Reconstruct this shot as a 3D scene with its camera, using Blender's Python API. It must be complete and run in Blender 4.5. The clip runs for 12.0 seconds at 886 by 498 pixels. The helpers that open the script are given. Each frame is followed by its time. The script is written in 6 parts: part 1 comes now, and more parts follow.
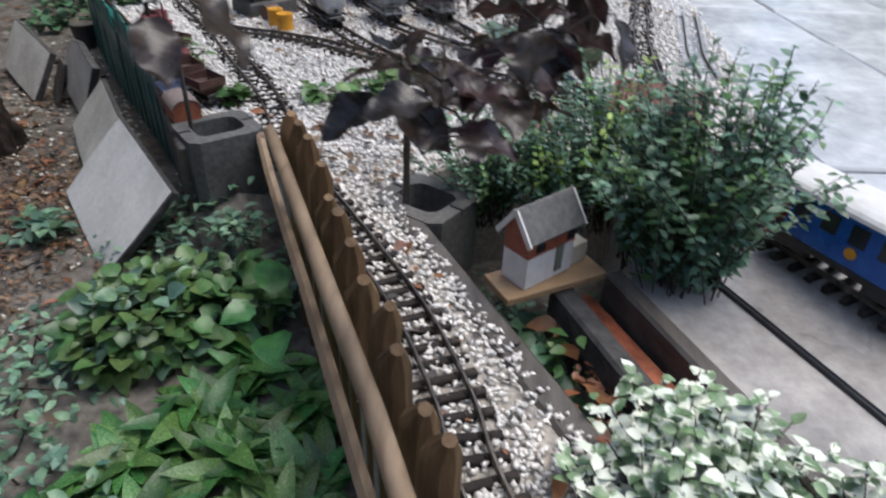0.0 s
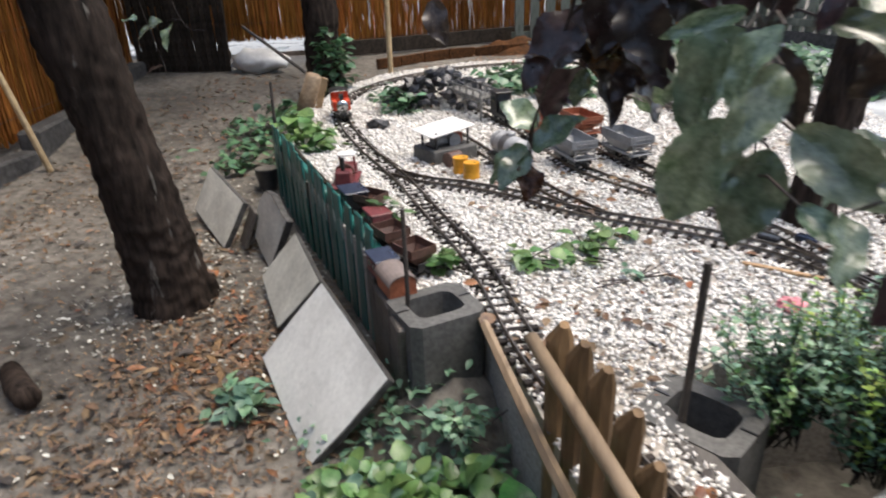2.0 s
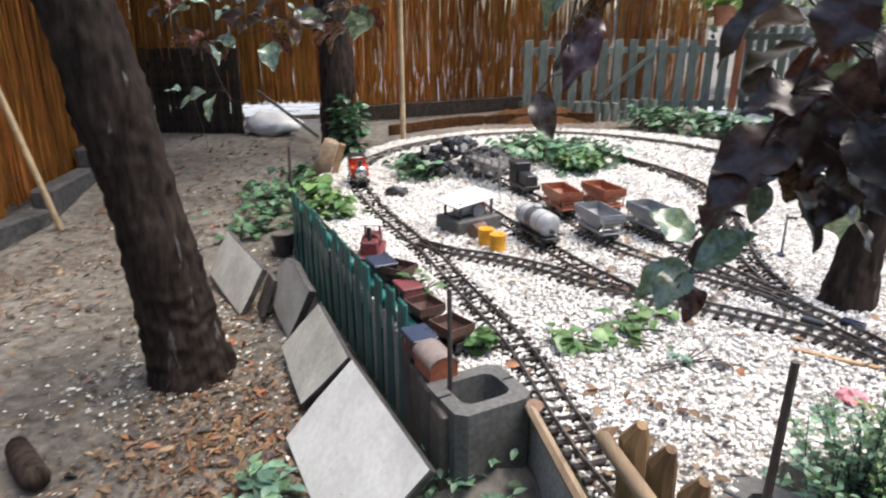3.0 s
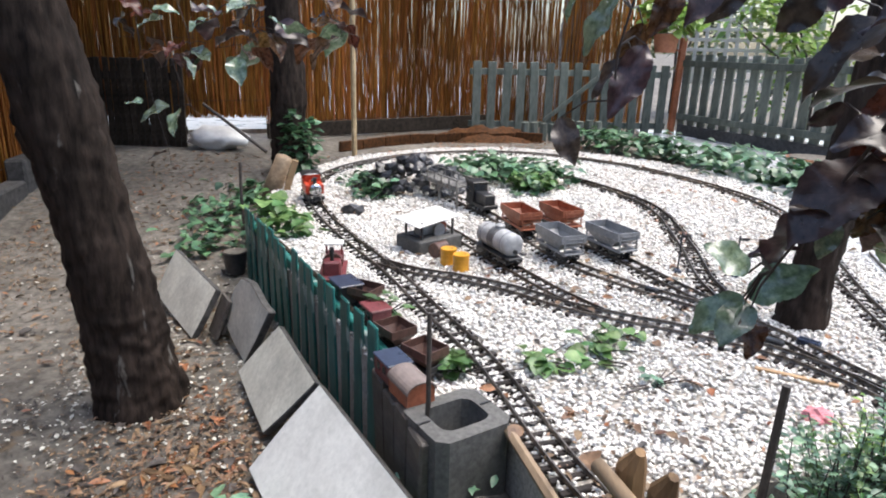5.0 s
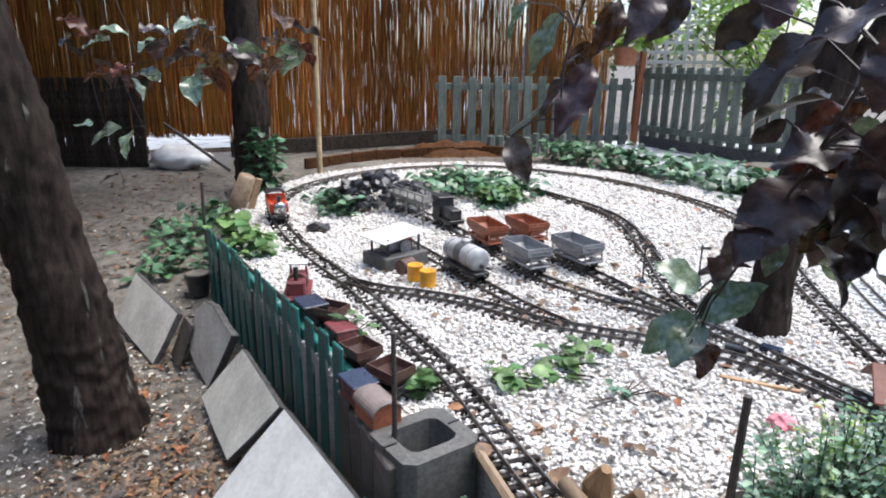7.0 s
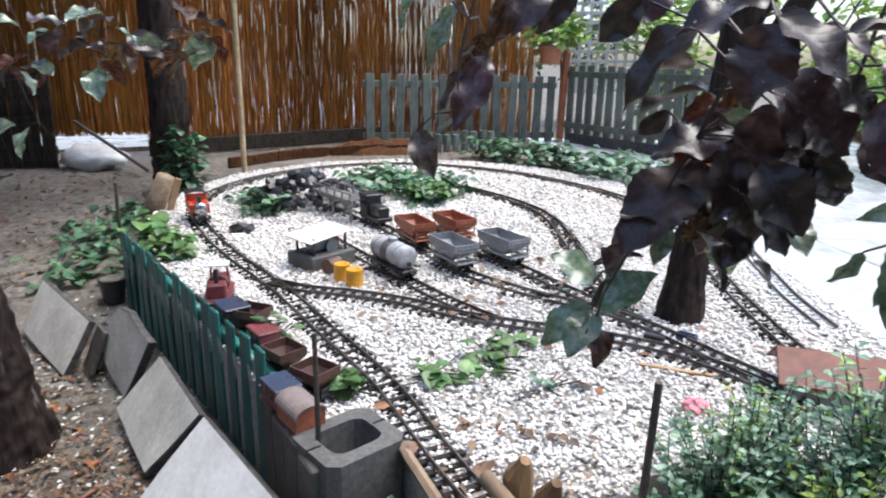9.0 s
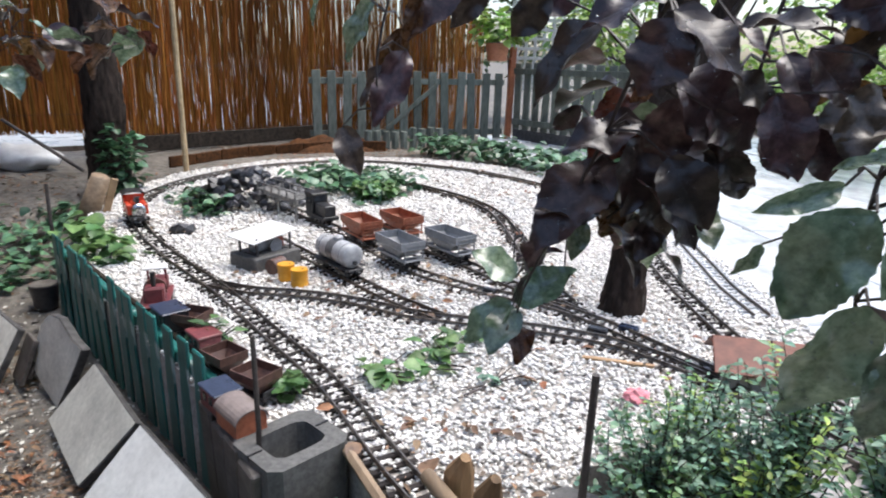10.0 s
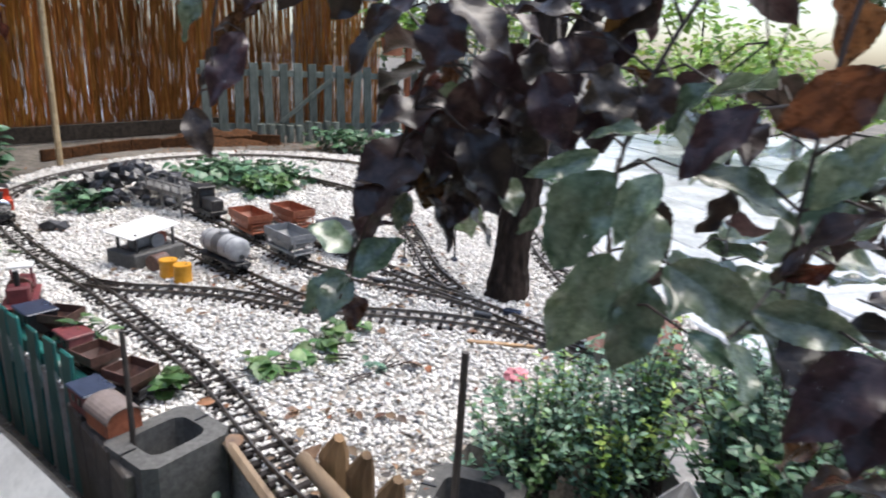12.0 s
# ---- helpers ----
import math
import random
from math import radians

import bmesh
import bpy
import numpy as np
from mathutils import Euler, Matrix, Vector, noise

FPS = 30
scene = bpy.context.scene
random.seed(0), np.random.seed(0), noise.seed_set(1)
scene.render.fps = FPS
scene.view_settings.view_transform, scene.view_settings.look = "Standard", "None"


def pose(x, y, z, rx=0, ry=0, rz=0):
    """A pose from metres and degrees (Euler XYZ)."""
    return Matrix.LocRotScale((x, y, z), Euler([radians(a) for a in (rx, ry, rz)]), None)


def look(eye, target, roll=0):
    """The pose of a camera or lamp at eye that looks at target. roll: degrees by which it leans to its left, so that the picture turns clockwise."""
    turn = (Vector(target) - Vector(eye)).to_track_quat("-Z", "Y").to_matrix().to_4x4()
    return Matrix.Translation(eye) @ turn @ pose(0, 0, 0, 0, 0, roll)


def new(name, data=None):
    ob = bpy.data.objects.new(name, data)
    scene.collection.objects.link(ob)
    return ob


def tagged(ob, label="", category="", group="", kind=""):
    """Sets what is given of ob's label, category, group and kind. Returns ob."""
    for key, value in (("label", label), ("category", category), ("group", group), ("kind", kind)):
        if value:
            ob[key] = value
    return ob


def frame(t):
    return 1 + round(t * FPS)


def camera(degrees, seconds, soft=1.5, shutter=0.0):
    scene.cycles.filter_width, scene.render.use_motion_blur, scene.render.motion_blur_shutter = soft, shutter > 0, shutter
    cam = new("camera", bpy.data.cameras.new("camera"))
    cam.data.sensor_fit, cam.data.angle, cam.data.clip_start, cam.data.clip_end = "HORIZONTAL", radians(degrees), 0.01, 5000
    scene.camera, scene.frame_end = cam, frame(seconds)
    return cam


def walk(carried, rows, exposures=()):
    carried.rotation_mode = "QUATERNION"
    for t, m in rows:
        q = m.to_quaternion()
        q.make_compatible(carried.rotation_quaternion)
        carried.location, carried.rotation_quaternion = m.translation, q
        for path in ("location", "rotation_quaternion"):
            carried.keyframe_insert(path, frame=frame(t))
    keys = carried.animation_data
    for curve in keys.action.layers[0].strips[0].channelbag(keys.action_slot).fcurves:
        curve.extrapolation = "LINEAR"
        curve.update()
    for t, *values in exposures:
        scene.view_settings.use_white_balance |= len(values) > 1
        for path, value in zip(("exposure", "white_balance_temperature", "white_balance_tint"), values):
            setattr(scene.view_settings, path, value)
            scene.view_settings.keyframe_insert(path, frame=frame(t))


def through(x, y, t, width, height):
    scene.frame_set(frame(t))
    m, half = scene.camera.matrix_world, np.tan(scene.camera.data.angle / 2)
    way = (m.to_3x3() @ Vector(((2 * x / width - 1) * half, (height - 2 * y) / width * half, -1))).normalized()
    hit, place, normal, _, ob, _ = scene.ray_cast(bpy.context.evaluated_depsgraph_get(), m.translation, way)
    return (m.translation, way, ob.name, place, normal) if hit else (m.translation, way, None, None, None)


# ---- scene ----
cam = camera(69.3, 12.0, soft=1.95, shutter=0.5)
PATH = [
    (0, (0.116, 0.406, 0.568), (0.023, 2.074, -0.532), 2.1),
    (0.5, (0.065, 0.397, 0.579), (-0.099, 2.127, -0.411), 4.5),
    (1, (-0.02, 0.441, 0.601), (-0.361, 2.201, -0.286), 3.1),
    (1.5, (-0.119, 0.514, 0.629), (-0.512, 2.308, -0.164), 2.4),
    (2, (-0.157, 0.593, 0.633), (-0.605, 2.36, -0.189), -2.0),
    (2.5, (-0.193, 0.627, 0.646), (-0.796, 2.381, -0.102), -3.4),
    (3, (-0.264, 0.623, 0.653), (-0.705, 2.463, 0.004), -0.5),
    (3.5, (-0.31, 0.622, 0.653), (-0.662, 2.496, 0.05), 0.3),
    (5.5, (-0.338, 0.643, 0.656), (-0.583, 2.538, 0.062), 1.5),
    (6, (-0.337, 0.649, 0.657), (-0.566, 2.555, 0.097), 1.2),
    (6.5, (-0.33, 0.65, 0.658), (-0.531, 2.56, 0.101), 0.8),
    (8.5, (-0.311, 0.654, 0.659), (-0.363, 2.576, 0.107), 1.2),
    (9, (-0.301, 0.658, 0.655), (-0.272, 2.579, 0.096), 1.1),
    (9.5, (-0.288, 0.662, 0.655), (-0.179, 2.579, 0.097), 0.6),
    (10, (-0.28, 0.664, 0.654), (-0.105, 2.575, 0.09), 1.3),
    (10.5, (-0.276, 0.66, 0.654), (-0.01, 2.567, 0.111), 2.4),
    (11, (-0.276, 0.654, 0.651), (0.037, 2.551, 0.099), 2.6),
    (11.5, (-0.265, 0.645, 0.648), (0.091, 2.531, 0.087), 2.1),
    (12, (-0.239, 0.63, 0.648), (0.227, 2.49, 0.081), 2.6),
]
walk(cam, [(t, look(eye, target, roll)) for t, eye, target, roll in PATH],
     [(0.0, 0.4, 6250, 10), (1.0, 0.45, 6900, 10), (2.0, 0.95, 6900, 10), (2.5, 1.3, 6750, 10), (3.5, 1.28, 6750, 10), (5.5, 1.24, 6420, 10), (9.0, 1.22, 6250, 10), (10.5, 1.08, 6400, 10), (12.0, 1.0, 6450, 10)])
from mathutils import geometry

# ---- sky and sun: overcast, wet autumn day ----
world = bpy.data.worlds.new("world")
scene.world = world
world.use_nodes = True
wn, wl = world.node_tree.nodes, world.node_tree.links
sky = wn.new("ShaderNodeTexSky")
sky.sky_type, sky.sun_disc = "NISHITA", False
sky.sun_elevation, sky.sun_rotation = radians(70), radians(68)
sky.dust_density, sky.air_density = 3.0, 1.0
wl.new(sky.outputs[0], wn["Background"].inputs[0])
wn["Background"].inputs[1].default_value = 0.15
sun = new("sun", bpy.data.lights.new("sun", "SUN"))
sun.data.energy, sun.data.angle, sun.data.color = 1.8, radians(45), (1.0, 0.97, 0.92)
sun.matrix_world = look((1.7, 2.9, 5.0), (0, 2.2, 0))


# ---- materials ----
def mat(name, c1, c2, scale=40.0, rough=0.75, bump=0.25, metal=0.0, stain=0.35, stain_scale=5.0, vary="", spread=0.3,
        hue=0.0, stretch=(1, 1, 1), coat=0.0, through=0.0, wear=None, wear_at=0.62, spec=0.5, veins=False):
    m = bpy.data.materials.new(name)
    m.use_nodes = True
    n, l = m.node_tree.nodes, m.node_tree.links
    bsdf = n["Principled BSDF"]
    tc = n.new("ShaderNodeTexCoord")
    mp = n.new("ShaderNodeMapping")
    mp.inputs["Scale"].default_value = stretch
    l.new(tc.outputs["Object"], mp.inputs[0])
    fine = n.new("ShaderNodeTexNoise")
    fine.inputs["Scale"].default_value, fine.inputs["Detail"].default_value = scale, 6
    fine.inputs["Roughness"].default_value = 0.65
    l.new(mp.outputs[0], fine.inputs["Vector"])
    ramp = n.new("ShaderNodeValToRGB")
    ramp.color_ramp.elements[0].position, ramp.color_ramp.elements[1].position = 0.32, 0.68
    ramp.color_ramp.elements[0].color, ramp.color_ramp.elements[1].color = (*c1, 1), (*c2, 1)
    l.new(fine.outputs["Fac"], ramp.inputs[0])
    coarse = n.new("ShaderNodeTexNoise")
    coarse.inputs["Scale"].default_value, coarse.inputs["Detail"].default_value = stain_scale, 4
    l.new(mp.outputs[0], coarse.inputs["Vector"])
    dark = n.new("ShaderNodeMapRange")
    dark.inputs["From Min"].default_value, dark.inputs["From Max"].default_value = 0.3, 0.7
    dark.inputs["To Min"].default_value, dark.inputs["To Max"].default_value = 1 - stain, 1 + stain * 0.5
    l.new(coarse.outputs["Fac"], dark.inputs["Value"])
    hsv = n.new("ShaderNodeHueSaturation")
    l.new(ramp.outputs[0], hsv.inputs["Color"])
    value = dark.outputs[0]
    if vary:
        src = n.new("ShaderNodeNewGeometry").outputs["Random Per Island"] if vary == "island" else n.new("ShaderNodeObjectInfo").outputs["Random"]
        mr = n.new("ShaderNodeMapRange")
        mr.inputs["To Min"].default_value, mr.inputs["To Max"].default_value = 1 - spread, 1 + spread
        l.new(src, mr.inputs["Value"])
        mul = n.new("ShaderNodeMath")
        mul.operation = "MULTIPLY"
        l.new(value, mul.inputs[0])
        l.new(mr.outputs[0], mul.inputs[1])
        value = mul.outputs[0]
        if hue:
            wn_ = n.new("ShaderNodeTexWhiteNoise")
            wn_.noise_dimensions = "1D"
            l.new(src, wn_.inputs["W"])
            hr = n.new("ShaderNodeMapRange")
            hr.inputs["To Min"].default_value, hr.inputs["To Max"].default_value = 0.5 - hue, 0.5 + hue
            l.new(wn_.outputs["Value"], hr.inputs["Value"])
            l.new(hr.outputs[0], hsv.inputs["Hue"])
    l.new(value, hsv.inputs["Value"])
    colour = hsv.outputs[0]
    if wear:
        wr = n.new("ShaderNodeTexNoise")
        wr.inputs["Scale"].default_value, wr.inputs["Detail"].default_value = scale * 0.6, 8
        l.new(mp.outputs[0], wr.inputs["Vector"])
        st = n.new("ShaderNodeMapRange")
        st.inputs["From Min"].default_value, st.inputs["From Max"].default_value = wear_at, wear_at + 0.06
        l.new(wr.outputs["Fac"], st.inputs["Value"])
        mix = n.new("ShaderNodeMixRGB")
        mix.inputs["Color2"].default_value = (*wear, 1)
        l.new(st.outputs[0], mix.inputs["Fac"])
        l.new(colour, mix.inputs["Color1"])
        colour = mix.outputs[0]
    l.new(colour, bsdf.inputs["Base Color"])
    rr = n.new("ShaderNodeMapRange")
    rr.inputs["To Min"].default_value, rr.inputs["To Max"].default_value = max(0.05, rough - 0.18), min(1, rough + 0.15)
    l.new(coarse.outputs["Fac"], rr.inputs["Value"])
    l.new(rr.outputs[0], bsdf.inputs["Roughness"])
    bsdf.inputs["Metallic"].default_value = metal
    bsdf.inputs["Specular IOR Level"].default_value = spec
    if coat:
        bsdf.inputs["Coat Weight"].default_value, bsdf.inputs["Coat Roughness"].default_value = coat, 0.15
    if bump:
        bp = n.new("ShaderNodeBump")
        bp.inputs["Strength"].default_value, bp.inputs["Distance"].default_value = bump, 0.0005 if veins else 0.15 / scale
        height = fine.outputs["Fac"]
        if veins:
            xyz = n.new("ShaderNodeSeparateXYZ")
            l.new(tc.outputs["Object"], xyz.inputs[0])

            def op(kind, a, b=None):
                q = n.new("ShaderNodeMath")
                q.operation = kind
                for i, v in enumerate((a, b)):
                    if v is None:
                        continue
                    if isinstance(v, float):
                        q.inputs[i].default_value = v
                    else:
                        l.new(v, q.inputs[i])
                return q.outputs[0]

            side = op("ABSOLUTE", xyz.outputs["X"])
            ribs = op("POWER", op("ABSOLUTE", op("SINE", op("MULTIPLY", op("SUBTRACT", xyz.outputs["Y"], op("MULTIPLY", side, 0.8)), 24.0))), 0.35)
            mid = op("MINIMUM", op("MULTIPLY", side, 40.0), 1.0)
            drops = n.new("ShaderNodeTexVoronoi")
            drops.inputs["Scale"].default_value = 16
            l.new(tc.outputs["Object"], drops.inputs["Vector"])
            bead = op("MULTIPLY", op("MAXIMUM", op("SUBTRACT", 0.2, drops.outputs["Distance"]), 0.0), 7.0)
            height = op("ADD", op("ADD", op("MULTIPLY", fine.outputs["Fac"], 0.5), bead), op("ADD", ribs, mid))
        l.new(height, bp.inputs["Height"])
        l.new(bp.outputs[0], bsdf.inputs["Normal"])
    if through:
        tr = n.new("ShaderNodeBsdfTranslucent")
        l.new(colour, tr.inputs["Color"])
        mx = n.new("ShaderNodeMixShader")
        mx.inputs[0].default_value = through
        l.new(bsdf.outputs[0], mx.inputs[1])
        l.new(tr.outputs[0], mx.inputs[2])
        l.new(mx.outputs[0], n["Material Output"].inputs[0])
    return m


DIRT = mat("dirt", (0.075, 0.068, 0.058), (0.25, 0.226, 0.192), 26, 0.8, 0.7, spec=0.25, stain=0.45, stain_scale=2.2, wear=(0.125, 0.095, 0.065), wear_at=0.62)
BED = mat("bed_base", (0.26, 0.23, 0.195), (0.54, 0.49, 0.43), 120, 0.8, 0.8, stain=0.3)
CHIP = mat("marble_chip", (0.73, 0.695, 0.64), (0.84, 0.81, 0.76), 90, 0.5, 0.2, stain=0.08, vary="island", spread=0.22, hue=0.02)
CONCRETE = mat("concrete", (0.07, 0.068, 0.063), (0.145, 0.14, 0.13), 90, 0.75, 0.5, stain=0.3, stain_scale=9)
SLAB_PALE = mat("pale_slab", (0.57, 0.575, 0.54), (0.71, 0.71, 0.67), 70, 0.5, 0.12, stain=0.25, stain_scale=6)
SLAB = mat("paving_slab", (0.46, 0.45, 0.385), (0.64, 0.625, 0.545), 80, 0.6, 0.15, stain=0.35, stain_scale=7, vary="object", spread=0.1)
PATIO = mat("wet_patio", (0.46, 0.475, 0.49), (0.64, 0.65, 0.66), 25, 0.22, 0.15, stain=0.3, stain_scale=3)
DECK = mat("deck_concrete", (0.29, 0.27, 0.25), (0.45, 0.425, 0.395), 45, 0.32, 0.3, stain=0.35, stain_scale=6)
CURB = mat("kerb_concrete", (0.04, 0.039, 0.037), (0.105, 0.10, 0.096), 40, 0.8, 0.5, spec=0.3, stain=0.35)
WOOD_OLD = mat("weathered_wood", (0.09, 0.052, 0.025), (0.26, 0.158, 0.077), 60, 0.65, 0.5, spec=0.3, stain=0.4, stretch=(1, 1, 0.15), vary="object", spread=0.25)
LOG = mat("barked_log", (0.17, 0.115, 0.07), (0.36, 0.26, 0.165), 45, 0.65, 0.5, stain=0.4, stretch=(1, 0.15, 1))
BEAM = mat("wet_beam", (0.05, 0.042, 0.036), (0.13, 0.115, 0.10), 50, 0.5, 0.4, stain=0.4, stretch=(1, 0.2, 1))
PLANK_RED = mat("red_plank", (0.20, 0.05, 0.025), (0.42, 0.13, 0.06), 50, 0.5, 0.4, stain=0.45, stain_scale=12)
BARK = mat("dark_bark", (0.006, 0.0045, 0.0035), (0.052, 0.037, 0.029), 48, 0.8, 1.0, spec=0.12, stain=0.4, stretch=(1, 1, 0.18), wear=(0.14, 0.13, 0.115), wear_at=0.66)
BARK_PALE = mat("pale_bark", (0.10, 0.09, 0.08), (0.34, 0.31, 0.28), 20, 0.8, 0.8, stain=0.4, stretch=(1, 1, 0.4))
REED = mat("reed", (0.15, 0.05, 0.009), (0.45, 0.178, 0.038), 60, 0.7, 0.3, spec=0.15, stain=0.5, stain_scale=1.2, stretch=(1, 1, 0.1), vary="island", spread=0.45, hue=0.015)
GREY_WOOD = mat("grey_weathered_timber", (0.13, 0.125, 0.115), (0.28, 0.27, 0.25), 60, 0.7, 0.4, stain=0.4, vary="object", spread=0.25)
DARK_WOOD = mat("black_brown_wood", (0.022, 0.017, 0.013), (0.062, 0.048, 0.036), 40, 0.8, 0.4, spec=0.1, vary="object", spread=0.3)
EDGING = mat("brown_edging", (0.035, 0.017, 0.008), (0.13, 0.054, 0.02), 40, 0.85, 0.5, spec=0.12, stain=0.4, stain_scale=4)
GREEN_PAINT = mat("green_paint", (0.013, 0.10, 0.09), (0.032, 0.19, 0.165), 50, 0.4, 0.25, stain=0.35, stretch=(1, 1, 0.3), vary="object", spread=0.25, wear=(0.26, 0.32, 0.29), wear_at=0.56)
SAGE_PAINT = mat("sage_paint", (0.105, 0.12, 0.098), (0.215, 0.23, 0.19), 35, 0.8, 0.35, spec=0.2, stain=0.35, stretch=(1, 1, 0.3), vary="object", spread=0.25)
POST_RED = mat("rust_post", (0.28, 0.08, 0.03), (0.45, 0.15, 0.06), 40, 0.6, 0.3)
BAMBOO = mat("bamboo", (0.36, 0.25, 0.13), (0.58, 0.44, 0.26), 30, 0.45, 0.2, stain=0.3)
STICK = mat("dark_stick", (0.03, 0.025, 0.022), (0.085, 0.07, 0.06), 60, 0.6, 0.4)
SLEEPER = mat("sleeper", (0.012, 0.009, 0.008), (0.042, 0.033, 0.028), 90, 0.7, 0.3, spec=0.25, vary="object", spread=0.35)
RAIL = mat("rail_brass", (0.10, 0.085, 0.07), (0.24, 0.21, 0.18), 90, 0.35, 0.2, metal=0.8)
ROCK = mat("slate_rock", (0.012, 0.012, 0.014), (0.06, 0.06, 0.066), 30, 0.35, 0.7, vary="object", spread=0.45)
STEEL_GREY = mat("grey_plastic", (0.20, 0.205, 0.21), (0.32, 0.325, 0.33), 60, 0.45, 0.15, stain=0.25)
SILVER = mat("silver_tank", (0.36, 0.36, 0.36), (0.54, 0.54, 0.53), 50, 0.4, 0.1, stain=0.3, stain_scale=12)
RUST = mat("oxide_red", (0.26, 0.075, 0.035), (0.42, 0.14, 0.07), 70, 0.55, 0.2, stain=0.3, stain_scale=14)
MAROON = mat("maroon_plastic", (0.12, 0.025, 0.03), (0.24, 0.06, 0.06), 70, 0.45, 0.15, stain=0.3)
BROWN_IRON = mat("brown_tipper", (0.06, 0.03, 0.022), (0.15, 0.075, 0.055), 70, 0.5, 0.2, stain=0.35)
BLACK = mat("black_plastic", (0.012, 0.012, 0.013), (0.035, 0.035, 0.037), 60, 0.4, 0.15, vary="object", spread=0.3)
NAVY = mat("navy_paint", (0.02, 0.028, 0.05), (0.05, 0.065, 0.11), 60, 0.3, 0.1)
BLUE = mat("blue_paint", (0.01, 0.08, 0.36), (0.02, 0.14, 0.52), 40, 0.3, 0.08, stain=0.2)
RED = mat("red_paint", (0.42, 0.035, 0.015), (0.62, 0.075, 0.03), 40, 0.3, 0.08, stain=0.2)
WHITE = mat("white_paint", (0.66, 0.65, 0.62), (0.80, 0.79, 0.77), 40, 0.5, 0.1, stain=0.18)
CREAM = mat("cream_wall", (0.58, 0.52, 0.40), (0.72, 0.66, 0.54), 60, 0.6, 0.15)
BRICKRED = mat("brick_red", (0.26, 0.06, 0.03), (0.40, 0.11, 0.06), 80, 0.6, 0.2)
ROOF_GREY = mat("roof_grey", (0.10, 0.10, 0.10), (0.19, 0.185, 0.18), 80, 0.5, 0.3)
PLY = mat("plywood", (0.33, 0.20, 0.10), (0.50, 0.33, 0.18), 30, 0.6, 0.2, stretch=(0.2, 1, 1))
DRUM = mat("drum_yellow", (0.62, 0.27, 0.015), (0.78, 0.38, 0.03), 40, 0.4, 0.08, stain=0.2)
ROOF_RUST = mat("rust_roof", (0.15, 0.05, 0.032), (0.25, 0.088, 0.055), 50, 0.6, 0.25, stain=0.3)
TERRA = mat("terracotta", (0.36, 0.13, 0.065), (0.52, 0.21, 0.11), 50, 0.65, 0.25, stain=0.3)
CHROME = mat("silver_front", (0.55, 0.55, 0.55), (0.7, 0.7, 0.7), 40, 0.2, 0.05, metal=0.9)
STEAM_GLASS = mat("window_dark", (0.02, 0.025, 0.03), (0.05, 0.055, 0.06), 20, 0.15, 0.02)
PINK = mat("pink_plastic", (0.60, 0.18, 0.22), (0.75, 0.32, 0.34), 40, 0.5, 0.1)
IVY = mat("ivy_leaf", (0.04, 0.105, 0.055), (0.12, 0.24, 0.115), 30, 0.36, 0.2, stain=0.3, vary="island", spread=0.45, hue=0.03, through=0.15)
FRESH = mat("fresh_leaf", (0.05, 0.125, 0.035), (0.155, 0.27, 0.09), 30, 0.35, 0.2, stain=0.25, vary="island", spread=0.35, hue=0.03, through=0.2)
SHRUB = mat("shrub_leaf", (0.065, 0.16, 0.10), (0.23, 0.37, 0.235), 40, 0.4, 0.15, stain=0.3, vary="island", spread=0.5, hue=0.04, through=0.2)
STRAP = mat("strap_leaf", (0.035, 0.115, 0.03), (0.14, 0.30, 0.08), 30, 0.24, 0.2, stain=0.3, vary="object", spread=0.45, hue=0.03, through=0.15)
VARIEG = mat("variegated_leaf", (0.07, 0.16, 0.06), (0.26, 0.36, 0.20), 60, 0.4, 0.1, stain=0.2, vary="island", spread=0.3, wear=(0.74, 0.78, 0.66), wear_at=0.47)
PURPLE = mat("purple_leaf", (0.020, 0.010, 0.008), (0.064, 0.038, 0.034), 8, 0.38, 0.22, coat=0.35, veins=True, stain=0.35, stain_scale=14, vary="object", spread=0.5, hue=0.06, through=0.28)
PURPLE_RUST = mat("rust_leaf", (0.045, 0.018, 0.009), (0.13, 0.055, 0.022), 8, 0.3, 0.22, veins=True, stain=0.5, stain_scale=9, vary="object", spread=0.4, hue=0.03, through=0.4)
# Leaf green made paler to hold part of the wet sky sheen in its colour.
PURPLE_GREEN = mat("green_sheen_leaf", (0.06, 0.10, 0.05), (0.23, 0.30, 0.19), 8, 0.24, 0.22, coat=1.0, veins=True, stain=0.22, stain_scale=5, vary="object", spread=0.35, hue=0.03, through=0.2)
CANOPY = mat("canopy_leaf", (0.03, 0.07, 0.02), (0.09, 0.15, 0.04), 30, 0.4, 0.1, vary="island", spread=0.4, through=0.2)
LIME = mat("lime_leaf", (0.16, 0.30, 0.05), (0.40, 0.55, 0.14), 20, 0.4, 0.1, vary="island", spread=0.4, hue=0.03, through=0.3)
DEAD = mat("dead_leaf", (0.08, 0.047, 0.026), (0.25, 0.155, 0.085), 40, 0.6, 0.3, stain=0.3, vary="island", spread=0.55, hue=0.012)
WATER = mat("water_drop", (0.8, 0.82, 0.84), (0.86, 0.88, 0.9), 10, 0.03, 0.0)
WATER.node_tree.nodes["Principled BSDF"].inputs["Transmission Weight"].default_value = 0.95
WATER.node_tree.nodes["Principled BSDF"].inputs["IOR"].default_value = 1.33
DEAD_ORANGE = mat("orange_leaf", (0.13, 0.05, 0.02), (0.30, 0.125, 0.05), 40, 0.5, 0.3, stain=0.3, vary="island", spread=0.4, hue=0.012)
VAN_ROOF = mat("van_roof", (0.17, 0.135, 0.12), (0.28, 0.225, 0.20), 30, 0.45, 0.1, stain=0.3)
